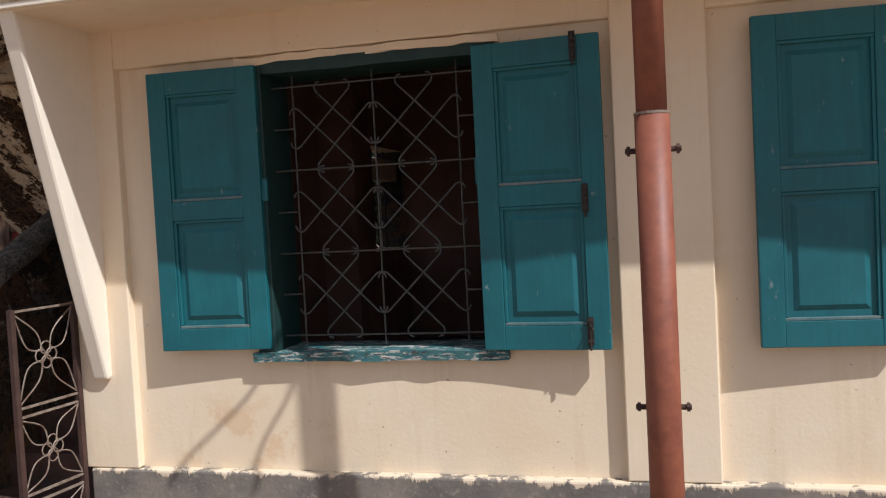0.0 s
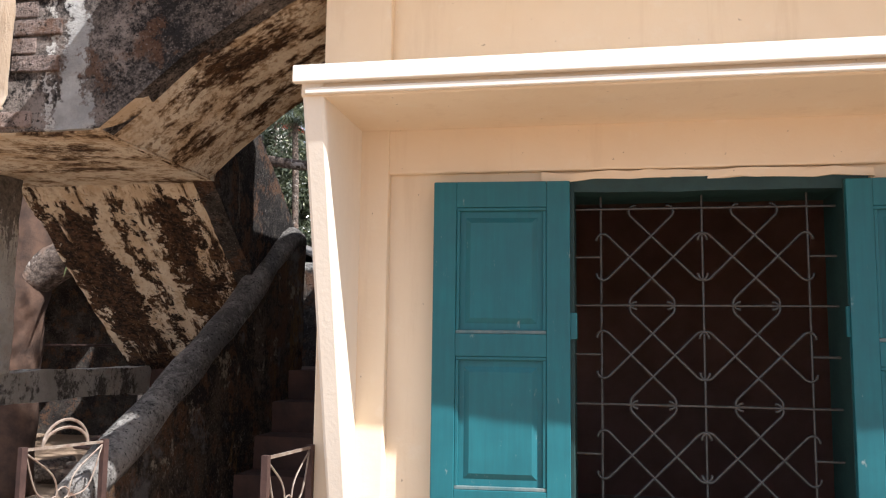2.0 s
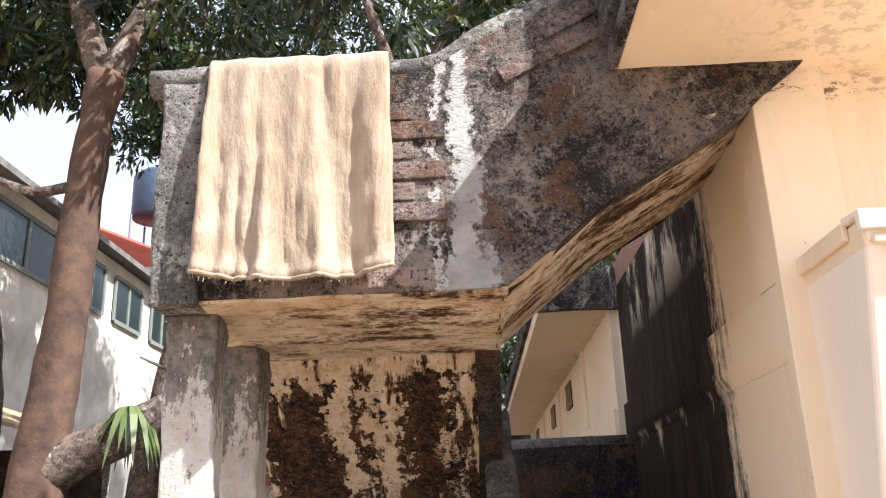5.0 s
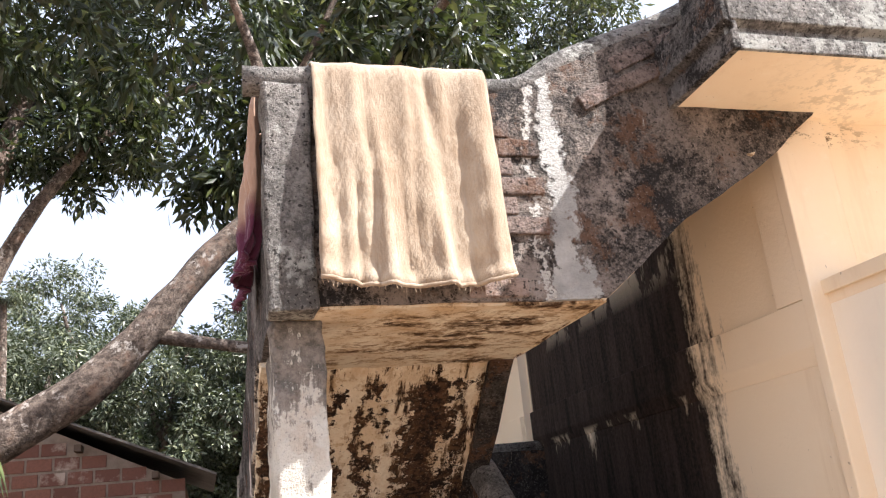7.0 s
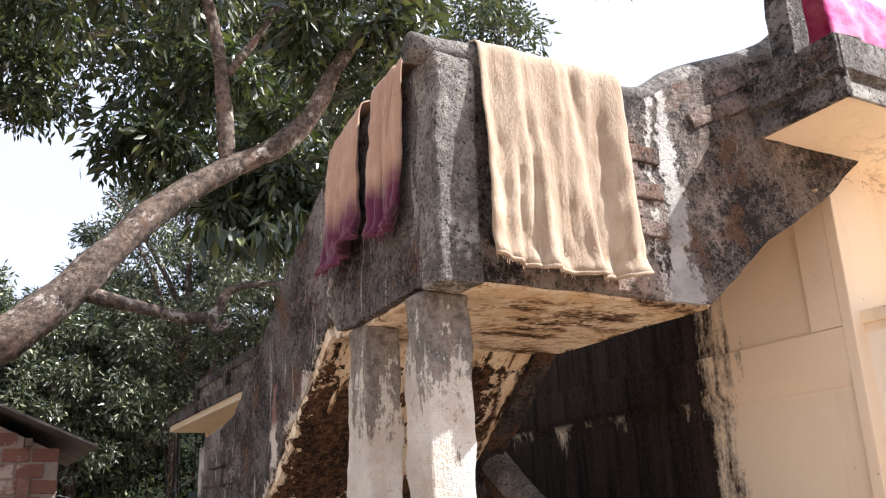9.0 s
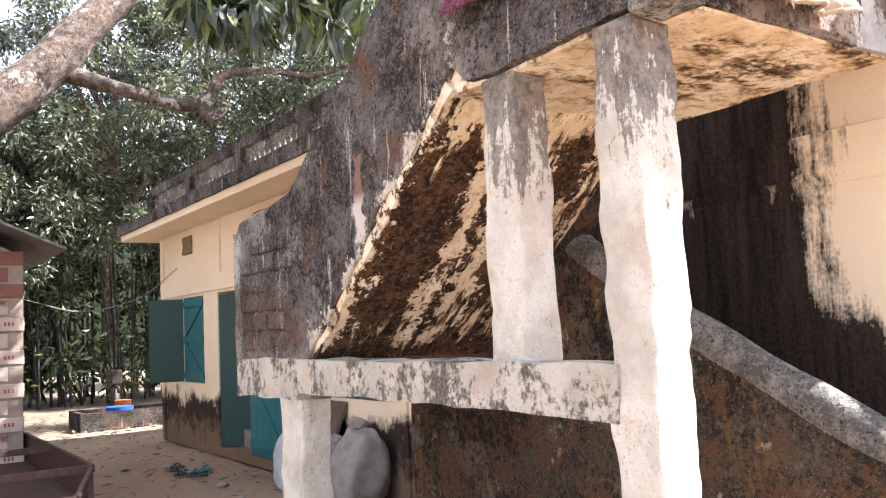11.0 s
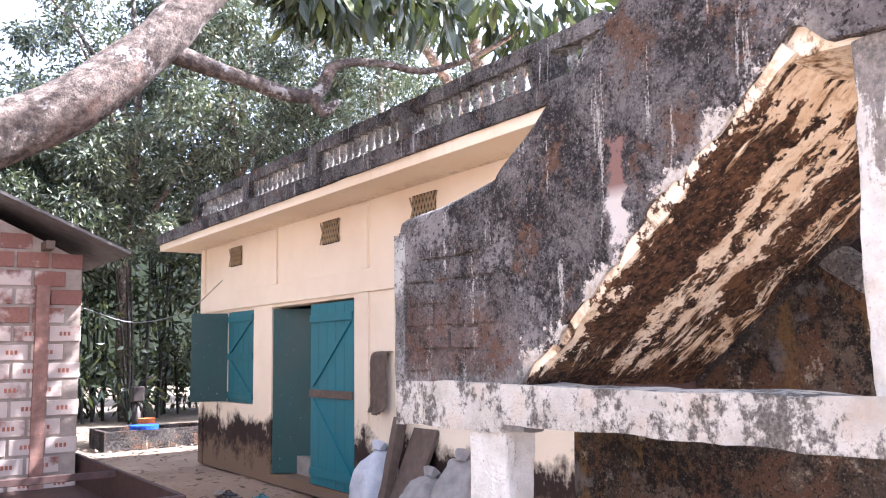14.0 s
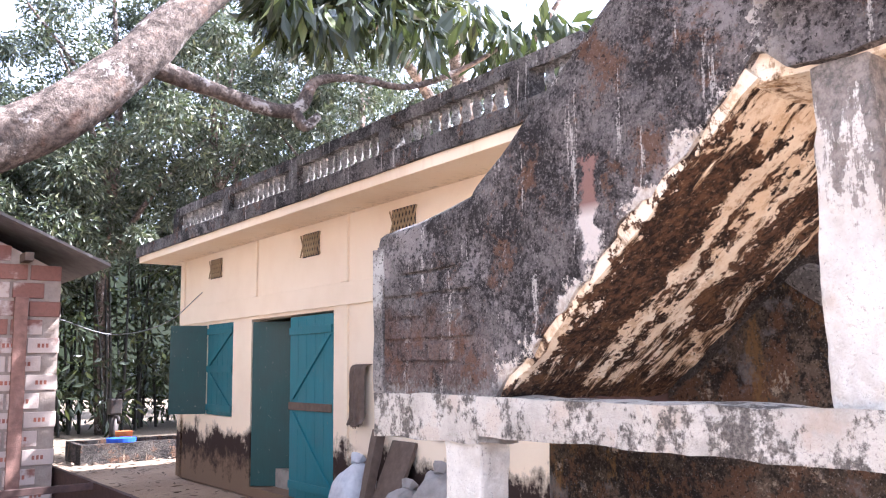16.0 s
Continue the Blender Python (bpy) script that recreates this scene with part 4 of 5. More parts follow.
sp("back_parapet", roughen(box(-4.80, WM - 0.002, 6.75, 6.87, 1.29, 2.27), 0, 0.01, 5, 0.2), M_DARKWALL)
sp("cap", tube([(-4.8, 6.81, 2.28), (-3.8, 6.81, 2.28), (WM, 6.81, 2.28)], 0.06, 8, wobble=0.2), M_GREY, smooth=True)
BAN = [(3.45, 0.99), (3.65, 1.13), (4.22, 1.43), (4.84, 1.79), (5.62, 2.32), (5.85, 2.36)]
sp("banister_wall", roughen(prism([(3.45, -0.05), (6.80, -0.05), (6.80, 1.36), (5.85, 1.36)] + BAN[::-1], 0, -3.76, -3.62), 0, 0.010, 4, 0.2), M_UNDER)
cap = smooth_path([(-3.69, 3.42, 1.04), (-3.69, 3.65, 1.16), (-3.69, 4.22, 1.46), (-3.69, 4.84, 1.82), (-3.69, 5.62, 2.35), (-3.69, 5.86, 2.38)], 5)
sp("banister", tube(cap, 0.085, 12, wobble=0.2), M_GREY, smooth=True)
for i in range(8):
    y = 3.72 + 0.27 * i
    sp("step", roughen(box(-3.622, WM - 0.001, y, 5.9, -0.02 + 0.1875 * i, 0.1875 * (i + 1)), 0, 0.004, 5, 0.3), M_STEP)
for i in range(6):
    y = 5.86 - 0.21 * i
    top = 1.60 + (5.96 - (y - 0.22)) * 0.833 + 0.01
    sp("step", box(-4.808, -3.802, y - 0.22, y, top - 0.13, top), M_SLAB)
for i in range(5):
    x = -3.72 + 0.19 * i
    sp("step", box(x, x + 0.2, 3.542, 4.458, 2.84 + 0.155 * i, 2.90 + 0.155 * i), M_SLAB)


def post(x0, x1, y0, y1, z0, z1, m):
    sp("post", roughen(box(x0, x1, y0, y1, z0, z1, 0.012), 0, 0.017, 6, 0.05), m)


post(-4.945, -4.765, 3.56, 3.74, -0.05, 2.56, M_LIME)
post(-4.915, -4.745, 4.17, 4.37, 1.49, 2.56, M_LIME)
post(-4.94, -4.76, 6.02, 6.28, -0.05, 1.30, M_LIME)


# ---------------- cloths on the parapet ----------------
def hanging_cloth(name, p0, along, out, w, drop, back, material, label, seed, flare=0.0):
    """A cloth laid over a parapet: hangs down in soft folds on the outside and a little on the inside."""
    bm = bmesh.new()
    n, m = 48, 40
    along, out = Vector(along), Vector(out)
    total = back + 0.16 + drop
    grid = []
    for j in range(m + 1):
        s = total * j / m
        row = []
        for i in range(n + 1):
            u = i / n
            if s < back:
                z, o = -back + s, -0.17
            elif s < back + 0.16:
                a = (s - back) / 0.16 * math.pi
                z, o = 0.035 * math.sin(a), -0.075 - 0.085 * math.cos(a)
            else:
                q = s - back - 0.16
                z, o = -q, 0.012
            dn = max(0.0, s - back - 0.16) / drop
            fold = noise.noise(Vector((u * 7 + seed, dn * 0.7, seed))) + 0.5 * noise.noise(Vector((u * 15 + seed, dn * 1.2, 3))) + 0.22 * noise.noise(Vector((u * 17 + seed, dn * 9, 6)))
            o += (0.014 + 0.055 * dn ** 0.6) * (fold + 0.55) if s > back + 0.1 else 0
            o += 0.025 * max(0, dn - 0.93) / 0.07
            x = (u - 0.5) * w * (1 + flare * dn) + w * 0.5 + 0.008 * noise.noise(Vector((dn * 5, u * 2, seed + 8)))
            sag = 0.03 * dn * math.sin(u * math.pi) * 1.2 + 0.015 * noise.noise(Vector((u * 4, seed, 1)))
            row.append(bm.verts.new(Vector(p0) + along * x + out * o + Vector((0, 0, z - sag * (dn > 0)))))
        grid.append(row)
    for j in range(m):
        for i in range(n):
            bm.faces.new((grid[j][i], grid[j][i + 1], grid[j + 1][i + 1], grid[j + 1][i]))
    hem = [grid[m][i].co.copy() for i in range(n + 1)]
    c = Vector(p0)
    bm.transform(Matrix.Translation(-c))
    ob = part(name, bm, material, smooth=True)
    ob.location = c
    mod = ob.modifiers.new("thick", "SOLIDIFY")
    mod.thickness = 0.006
    tagged(ob, label, "cloth")
    part("hem", tube([h - c for h in hem], 0.009, 6), material, ob, smooth=True)
    fr = bmesh.new()
    rnd = random.Random(int(seed * 10))
    for q in hem:
        q = q - c
        tube([q, q + Vector((rnd.uniform(-0.008, 0.008), rnd.uniform(-0.008, 0.008), -rnd.uniform(0.008, 0.03)))], 0.0016, 4, fr)
    part("fringe", fr, material, ob)["kind"] = "stuff"
    return ob


hanging_cloth("jute_sack_cloth", (-4.78, 3.405, 3.505), (1, 0, 0), (0, -1, 0), 0.69, 0.86, 0.35, M_BURLAP, "coarse natural jute cloth hung over the stair parapet", 2.0, 0.04)
hanging_cloth("dyed_sack_cloth", (-4.95, 4.42, 3.44), (0, -0.97, 0.2), (-1, 0, 0), 0.37, 0.60, 0.2, M_DYED, "jute cloth with purple dyed frayed end", 5.0, 0.12)
hanging_cloth("dyed_sack_cloth", (-4.95, 3.93, 3.52), (0, -1, 0), (-1, 0, 0), 0.29, 0.66, 0.2, M_DYED, "jute cloth with purple dyed frayed end", 8.0, -0.25)


# ---------------- iron gates at the stair foot ----------------
def gate_leaf(w, h):
    g = thing("gate_leaf", label="small rusty white iron gate leaf with flower scrolls, open", category="gate", group="stair gate leaves")
    for x in (0, w):
        part("stile", box(x - 0.012, x + 0.012, -0.012, 0.012, 0, h), M_RUST, g)
    for z in (0.03, 0.40, 0.44, 0.79, 0.83, h - 0.01):
        part("rail", box(0, w, -0.006, 0.006, z - 0.005, z + 0.005), M_GATE, g)
    cells = ((0.03, 0.40), (0.44, 0.79), (0.83, h - 0.01))
    for a, b in cells:
        cx, cz = w / 2, (a + b) / 2
        for k in range(4):
            sx, sz = (1, 1, -1, -1)[k], (1, -1, 1, -1)[k]
            for off in (-0.05, 0.05):
                pts = smooth_path([(cx + sx * 0.02, 0, cz + sz * 0.02), (cx + sx * (0.08 + off * 0.6), 0, cz + sz * (0.08 - off * 0.6)), (cx + sx * (w / 2 - 0.01), 0, cz + sz * ((b - a) / 2 - 0.01))], 5)
                part("scroll", tube(pts, 0.0037, 5), M_GATE, g)
        for k in range(4):
            a0 = k * math.pi / 2
            ring = [(cx + 0.032 * math.cos(a0) + 0.03 * math.cos(t), 0, cz + 0.032 * math.sin(a0) + 0.03 * math.sin(t)) for t in np.linspace(0, 2 * math.pi, 11)]
            part("petal", tube(ring, 0.0035, 5), M_GATE, g)
    return g


ga = gate_leaf(0.36, 1.27)
ga.matrix_basis = pose(-2.74, 3.09, 0.01, 0, 0, 84)
gb = copy_thing(ga, pose(-3.66, 3.05, 0.01, 0, 0, 72))
for k in range(2):
    hoop = [(0.18 + 0.10 * math.cos(t), 0.0, 1.26 + (0.07 + 0.03 * k) * math.sin(t)) for t in np.linspace(0, math.pi, 12)]
    part("hoop", tube(hoop, 0.006, 6), M_GATE, gb)


# ---------------- rear wing details ----------------
BX, BY0, BY1, BZ = -3.08, 7.0, 15.3, 3.56


def balustrade():
    b = thing("balustrade", BX, 7.9, BZ, "blackened cement roof balustrade with small white-edged balusters", "balustrade", kind="structure")
    inv = Matrix.Translation((-BX, -7.9, -BZ))

    def put(nm, bm, m):
        bm.transform(inv)
        return part(nm, bm, m, b)
    put("bottom_rail", roughen(box(BX - 0.07, BX + 0.07, BY0, BY1, BZ - 0.01, BZ + 0.06), 0, 0.008, 4, 0.3), M_MOULD)
    put("top_rail", roughen(box(BX - 0.08, BX + 0.08, BY0, BY1, BZ + 0.30, BZ + 0.42), 0, 0.01, 4, 0.3), M_MOULD)
    piers = [BY1 - 0.06 - 1.9 * i for i in range(5)]
    for y in piers:
        put("pier", roughen(box(BX - 0.09, BX + 0.09, y - 0.1, y + 0.1, BZ, BZ + 0.36), 0, 0.006, 4, 0.2), M_MOULD)
    first = None
    prof = [(0.042, 0), (0.042, 0.03), (0.026, 0.06), (0.046, 0.13), (0.03, 0.19), (0.036, 0.22), (0.042, 0.25)]
    y = BY0 + 0.1
    while y < BY1 - 0.1:
        if all(abs(y - p) > 0.13 for p in piers):
            if first is None:
                bm = tube([(0, 0, z) for r, z in prof], [r for r, z in prof], 8)
                first = part("baluster", bm, M_GREY, b)
            else:
                o = first.copy()
                scene.collection.objects.link(o)
            (first if first.location.y == 0 and first.location.z == 0 else o).location = (0, y - 7.9, 0.055)
        y += 0.145


balustrade()


def vent(y, z):
    v = thing("wall_vent", WX, y, z, "brown cement lattice ventilator set in plaster", "vent", "wall vents")
    part("frame", prism([(-0.2, -0.14), (0.2, -0.14), (0.2, 0.14), (-0.2, 0.14)], 0, -0.012, 0.02), M_DARKIRON, v)
    for k in range(7):
        u = -0.18 + 0.06 * k
        part("slat", tube([(-0.018, u - 0.06, -0.13), (-0.018, u + 0.06, 0.13)], 0.009, 4), M_TAN, v)
        part("slat", tube([(-0.02, u + 0.06, -0.13), (-0.02, u - 0.06, 0.13)], 0.009, 4), M_TAN, v)


vent(9.85, 3.06), vent(11.8, 3.06), vent(14.7, 3.06)


def plank_leaf(w, h, m, name, label, cat):
    """A ledged and braced leaf, hinge edge at y 0, face at x 0 (towards -x)."""
    d = thing(name, label=label, category=cat)
    n = 5
    for i in range(n):
        part("board", box(0, 0.03, w * i / n + 0.002, w * (i + 1) / n - 0.002, 0, h, 0.002), m, d)
    for z in (0.06 * h + 0.02, 0.5 * h, 0.92 * h):
        part("ledge", box(-0.022, -0.001, 0.01, w - 0.01, z - 0.045, z + 0.045, 0.003), M_PLANK if z == 0.5 * h and h > 2 else m, d)
    for a, b in ((0.09 * h, 0.47 * h), (0.89 * h, 0.54 * h)):
        bm = prism([(0.03, a), (0.11, a), (w - 0.03, b), (w - 0.11, b)], 0, -0.02, -0.001)
        part("brace", bm, m, d)
    return d


def flat_leaf(w, h, m, name, label, cat):
    d = thing(name, label=label, category=cat)
    part("panel", box(0, 0.03, 0, w, 0, h, 0.004), m, d)
    for a in (0.02, h - 0.10):
        part("rail", box(-0.008, -0.001, 0.03, w - 0.03, a, a + 0.08, 0.002), m, d)
    return d


d1 = plank_leaf(1.05, 2.1, M_BLUE, "door_leaf", "blue-green ledged and braced plank door leaf, closed", "door")
d1.matrix_basis = pose(WX + 0.0, 11.27, 0.13)
d2 = flat_leaf(1.04, 2.1, M_GREEN, "door_leaf", "dark green plank door leaf, half open", "door")
d2.matrix_basis = pose(WX + 0.02, 13.43, 0.13, 0, 0, 180 + 50)
w1 = plank_leaf(0.93, 1.28, M_TEAL, "shutter", "teal ledged and braced plank shutter, closed", "shutter")
w1.matrix_basis = pose(WX + 0.01, 14.06, 0.98)
w2 = flat_leaf(0.52, 1.27, M_GREEN, "shutter", "dark green plank shutter standing open", "shutter")
w2.matrix_basis = pose(WX, 15.0, 0.98, 0, 0, 62)
w3 = plank_leaf(1.5, 1.3, M_TEAL, "shutter", "teal plank shutter, closed", "shutter")
w3.matrix_basis = pose(WX + 0.02, 8.91, 0.96)


# ---------------- brick shed ----------------
def brick_mesh(l, d, h):
    return mesh_of("brick", box(-l / 2, l / 2, -d / 2, d / 2, -h / 2, h / 2, 0.006), M_BRICK)


SX, SY = -5.40, 12.1


def shed():
    s = thing("brick_shed", SX, SY, 0, "red brick shed, limewash and painted sun on its lower half, with sloping sheet roof", "shed", kind="structure")
    inv = Matrix.Translation((-SX, -SY, 0))

    def put(nm, bm, m):
        bm.transform(inv)
        return part(nm, bm, m, s)
    # mortar core, gable towards the yard
    core = put("wall", prism([(SX, -0.05), (SX, 2.62), (-8.0, 3.85), (-8.0, -0.05)], 1, SY + 0.012, SY + 3.0), M_MORTAR)
    for k in range(2):
        put("roof_sheet", prism([(-5.02, 2.66), (-5.02, 2.69), (-8.3, 4.10), (-8.3, 4.07)], 1, SY - 0.35 + 1.8 * k, SY + 1.48 + 1.8 * k), M_ROOFSHEET)
    for k in range(3):
        x = SX - 0.35 - 0.9 * k
        z = 2.60 + (SX - x) * 0.43
        put("rafter", box(x - 0.04, x + 0.04, SY - 0.25, SY + 3.0, z - 0.06, z + 0.02), M_PLANK)
    put("buttress", roughen(box(SX - 0.42, SX - 0.30, SY - 0.05, SY + 0.02, 0, 2.35), 0, 0.008, 5, 0.2), M_DULLBRICK)
    return s


shed_ob = shed()

# ---------------- hand pump, trough and tub ----------------
pump = thing("hand_pump", -2.5, 20.4, 0, "dark iron hand pump standing in the leaf-strewn yard", "pump")
part("pipe", tube([(0, 0, -0.02), (0, 0, 0.75)], 0.085, 12), M_DARKIRON, pump, smooth=True)
part("head", box(-0.12, 0.12, -0.12, 0.12, 0.75, 1.06, 0.03), M_DARKIRON, pump)
part("spout", tube([(0, -0.08, 0.72), (0, -0.28, 0.70), (0, -0.33, 0.6)], 0.035, 10), M_DARKIRON, pump, smooth=True)
part("handle", tube([(0, 0.1, 0.98), (0.05, -0.1, 1.15), (0.2, -0.3, 1.25)], 0.02, 8), M_DARKIRON, pump, smooth=True)
tr = thing("water_trough", -2.5, 19.3, 0, "low dark stained cement water trough in the yard", "trough")
for nm, b in (("side", (-1.0, 1.0, -0.55, -0.45)), ("side", (-1.0, 1.0, 0.45, 0.55)), ("end", (-1.0, -0.9, -0.45, 0.45)), ("end", (0.9, 1.0, -0.45, 0.45))):
    part(nm, roughen(box(*b, -0.03, 0.33), 0, 0.01, 4, 0.2), M_DARKWALL, tr)
part("bottom", box(-0.9, 0.9, -0.45, 0.45, -0.03, 0.06), M_SLAB, tr)


def tub(x, y, z, r, h, m, nm, label):
    o = part(nm, tube([(0, 0, 0), (0, 0, h), (0, 0, h - 0.01), (0, 0, 0.02)], [r * 0.82, r, r * 0.95, r * 0.78], 20), m, smooth=False)
    o.location = (x, y, z)
    return tagged(o, label, nm.replace("_", " "))


tub(-2.75, 19.0, 0.06, 0.26, 0.34, M_TUB, "wash_tub", "bright blue plastic tub in the trough")
tub(-2.55, 19.55, 0.06, 0.16, 0.42, M_CLAY, "clay_pot", "orange clay pot by the pump")
tub(-6.55, 8.25, -0.01, 0.2, 0.4, M_TUB, "bucket", "blue plastic bucket on the ground")


# ---------------- brown iron cart frame ----------------
def cart():
    c = thing("cart_frame", -6.2, 10.0, 0, "brown painted open iron cart body on legs", "cart")
    inv = Matrix.Translation((6.2, -10.0, 0))

    def put(nm, bm, m=M_RUST):
        bm.transform(inv)
        return part(nm, bm, m, c)
    put("side_board", roughen(prism([(9.1, 0.40), (12.7, 0.40), (12.7, 0.68), (9.1, 0.68)], 0, -5.36, -5.32), 0, 0.004, 5, 0.4)).rotation_euler = (0, 0, 0)
    put("side_board", prism([(9.1, 0.40), (12.7, 0.40), (12.7, 0.68), (9.1, 0.68)], 0, -7.1, -7.06))
    put("cross_rail", box(-7.1, -5.32, 9.06, 9.10, 0.62, 0.68, 0.005))
    put("cross_rail", box(-7.1, -5.32, 10.75, 10.79, 0.62, 0.68, 0.005))
    put("end_rail", box(-7.1, -5.32, 12.66, 12.70, 0.62, 0.68, 0.005))
    put("floor_board", box(-7.06, -5.36, 9.1, 12.66, 0.38, 0.40))
    for x, y in ((-5.36, 9.3), (-7.05, 9.3), (-5.36, 12.4), (-7.05, 12.4)):
        put("leg", box(x - 0.025, x + 0.025, y - 0.025, y + 0.025, -0.03, 0.40))
    put("shaft", tube([(-5.34, 9.08, 0.65), (-5.72, 7.7, 0.66)], 0.022, 8))
    put("shaft", tube([(-7.05, 9.08, 0.65), (-6.6, 7.8, 0.66)], 0.022, 8))
    put("draw_bar", tube([(-5.72, 7.7, 0.66), (-6.6, 7.8, 0.66)], 0.022, 8))


cart()


# ---------------- sacks, planks and slippers by the wing ----------------
def sack(name, x, y, w, d, h, m, label, lean=0.0, seed=0.0):
    bm = bmesh.new()
    bmesh.ops.create_icosphere(bm, subdivisions=4, radius=1)
    for v in bm.verts:
        c = v.co
        for k in range(3):
            c[k] = math.copysign(abs(c[k]) ** 0.62, c[k])
        n = noise.noise(c * 1.7 + Vector((seed, 0, 0))) * 0.16 + noise.noise(c * 5 + Vector((0, seed, 0))) * 0.06
        top = max(0.0, c.z)
        c *= 1 + n
        c.x *= 1 - 0.35 * top ** 2
        c.y *= 1 - 0.35 * top ** 2
        v.co = (c.x * w / 2 - lean * c.z * h / 2, c.y * d / 2, (c.z + 0.96) * h / 2)
    o = part(name, bm, m, smooth=True)
    o.location = (x, y, 0)
    tagged(o, label, "sack")
    part("tie", tube([(-0.03 - lean * h / 2, 0, h * 0.96), (0.02 - lean * h / 2, 0.02, h * 1.05)], [0.05, 0.09], 8), m, o)
    return o


sack("sack", -2.98, 10.45, 0.40, 0.40, 0.70, M_SACK, "full white woven plastic sack leaning at the wall", -0.2, 1.0)
sack("sack", -3.0, 9.45, 0.5, 0.5, 0.55, M_GREYSACK, "slumped grey sack at the wall", -0.1, 4.0)
sack("sack", -3.05, 8.9, 0.5, 0.5, 0.75, M_GREYSACK, "slumped grey sack at the wall", -0.1, 7.0)
pl = part("plank", box(-0.02, 0.02, -0.2, 0.2, 0, 1.0, 0.004), M_PLANK)
pl.matrix_basis = pose(-3.15, 9.85, 0, 0, 24, 0)
tagged(pl, "old grey plank leaning against the wall", "plank")
pl2 = part("wooden_post", roughen(box(-0.05, 0.05, -0.05, 0.05, 0, 1.05), 0, 0.01, 6, 0.1), M_PLANK)
pl2.matrix_basis = pose(-3.12, 10.12, 0, 0, 14, 0)
tagged(pl2, "weathered wooden post leaning among sacks", "post")
hung = hanging_cloth("hung_rag", (WX - 0.06, 10.75, 1.62), (0, -1, 0), (-1, 0, 0), 0.3, 0.55, 0.1, M_PLANK, "brown rag hung on the window bar", 3.0)


def slipper(x, y, rz, m):
    o = thing("slipper", x, y, 0, "worn rubber slipper lying on the earth by the door", "slipper", "slippers")
    o.rotation_euler = (0, 0, radians(rz))
    ring = [((0.05 + 0.012 * math.cos(2 * t)) * math.cos(t), 0.13 * math.sin(t)) for t in np.linspace(0, 2 * math.pi, 16, endpoint=False)]
    part("sole", prism(ring, 2, 0, 0.022), m, o)
    part("strap", tube([(-0.045, 0.0, 0.02), (-0.02, 0.03, 0.055), (0, 0.075, 0.025), (0.02, 0.03, 0.055), (0.045, 0, 0.02)], 0.009, 6), m, o)


for x, y, r, m in ((-3.5, 12.9, 20, M_RUBBER), (-3.6, 12.6, 70, M_RUBBER), (-3.45, 12.25, 100, M_SLIPPER), (-3.55, 12.0, 60, M_RUBBER), (-3.3, 12.4, 10, M_SLIPPER), (-3.65, 12.3, 130, M_RUBBER)):
    slipper(x, y, r, m)

# wire from the wall to the shed
wire = part("cable", tube(smooth_path([(-5.38, 12.2, 2.15), (-4.6, 13.0, 2.03), (-3.6, 14.2, 2.25), (-2.76, 15.2, 2.75)], 5), 0.007, 5), M_WIRE)
tagged(wire, "thin pale cable strung between shed and house", "cable")


# ---------------- neighbouring building ----------------
def white_building():
    b = thing("apartment_building", -12, 17, 0, "streaked white two-storey building with dark windows", "building", kind="structure")
    inv = Matrix.Translation((12, -17, 0))

    def put(nm, bm, m, owner=b):
        bm.transform(inv)
        return part(nm, bm, m, owner)
    put("wall", box(-16, -12.0, 6.0, 23.4, -0.05, 7.9), M_WHITEBLD)
    put("roof", prism([(-16.2, 9.2), (-11.6, 7.85), (-11.6, 7.98), (-16.2, 9.33)], 1, 5.6, 24.0), M_ROOFSHEET)
    for y0, y1 in ((8.2, 10.6), (11.2, 13.4), (14.0, 16.4), (17.3, 18.6), (19.2, 20.8), (21.5, 23.0)):
        w = put("window", box(-12.03, -11.96, y0, y1, 6.55, 7.5), M_PANE)
        for y in (y0, (y0 + y1) / 2, y1):
            put("frame", box(-11.97, -11.93, y - 0.05, y + 0.05, 6.5, 7.55), M_FRAME, w)
        for z in (6.5, 7.55):
            put("frame", box(-11.968, -11.932, y0 + 0.05, y1 - 0.05, z - 0.05, z + 0.05), M_FRAME, w)
    put("door", box(-12.02, -11.95, 12.2, 13.2, 0, 2.1), M_DARKIRON)
    return b


white_building()
rr = thing("red_roof_house", -14.2, 26, 0, "far house with red ribbed sheet roof", "house", kind="structure")
part("wall", box(-2.5, 1.2, -1, 6, -0.05, 9.6), M_WHITEBLD, rr)
bm = bmesh.new()
for k in range(26):
    y = -1.4 + 0.3 * k
    tube([(-2.8, y, 11.6), (1.6, y, 9.7)], 0.11, 6, bm)
part("roof", bm, M_REDROOF, rr)
tk = thing("water_tank", -14.1, 26.8, 10.6, "blue-black plastic water tank on an iron stand", "water tank")
part("body", tube([(0, 0, 1.2), (0, 0, 1.3), (0, 0, 2.7), (0, 0, 2.95), (0, 0, 3.05)], [0.75, 0.8, 0.8, 0.5, 0.2], 18), M_TANK, tk, smooth=True)
for sx, sy in ((-1, -1), (1, -1), (1, 1), (-1, 1)):
    part("leg", tube([(0.6 * sx, 0.6 * sy, -0.3), (0.6 * sx, 0.6 * sy, 1.22)], 0.04, 6), M_WIRE, tk)
aw = thing("awning_shed", -10.8, 12.2, 0, "tan sheet awning on posts against the white building", "awning", kind="structure")
part("sheet", prism([(-1.15, 3.95), (1.1, 3.15), (1.1, 3.2), (-1.15, 4.0)], 1, -2.4, 2.6), M_TAN, aw)
part("wall", box(-1.15, 0.9, 2.4, 2.5, -0.05, 3.2), M_DARKWALL, aw)
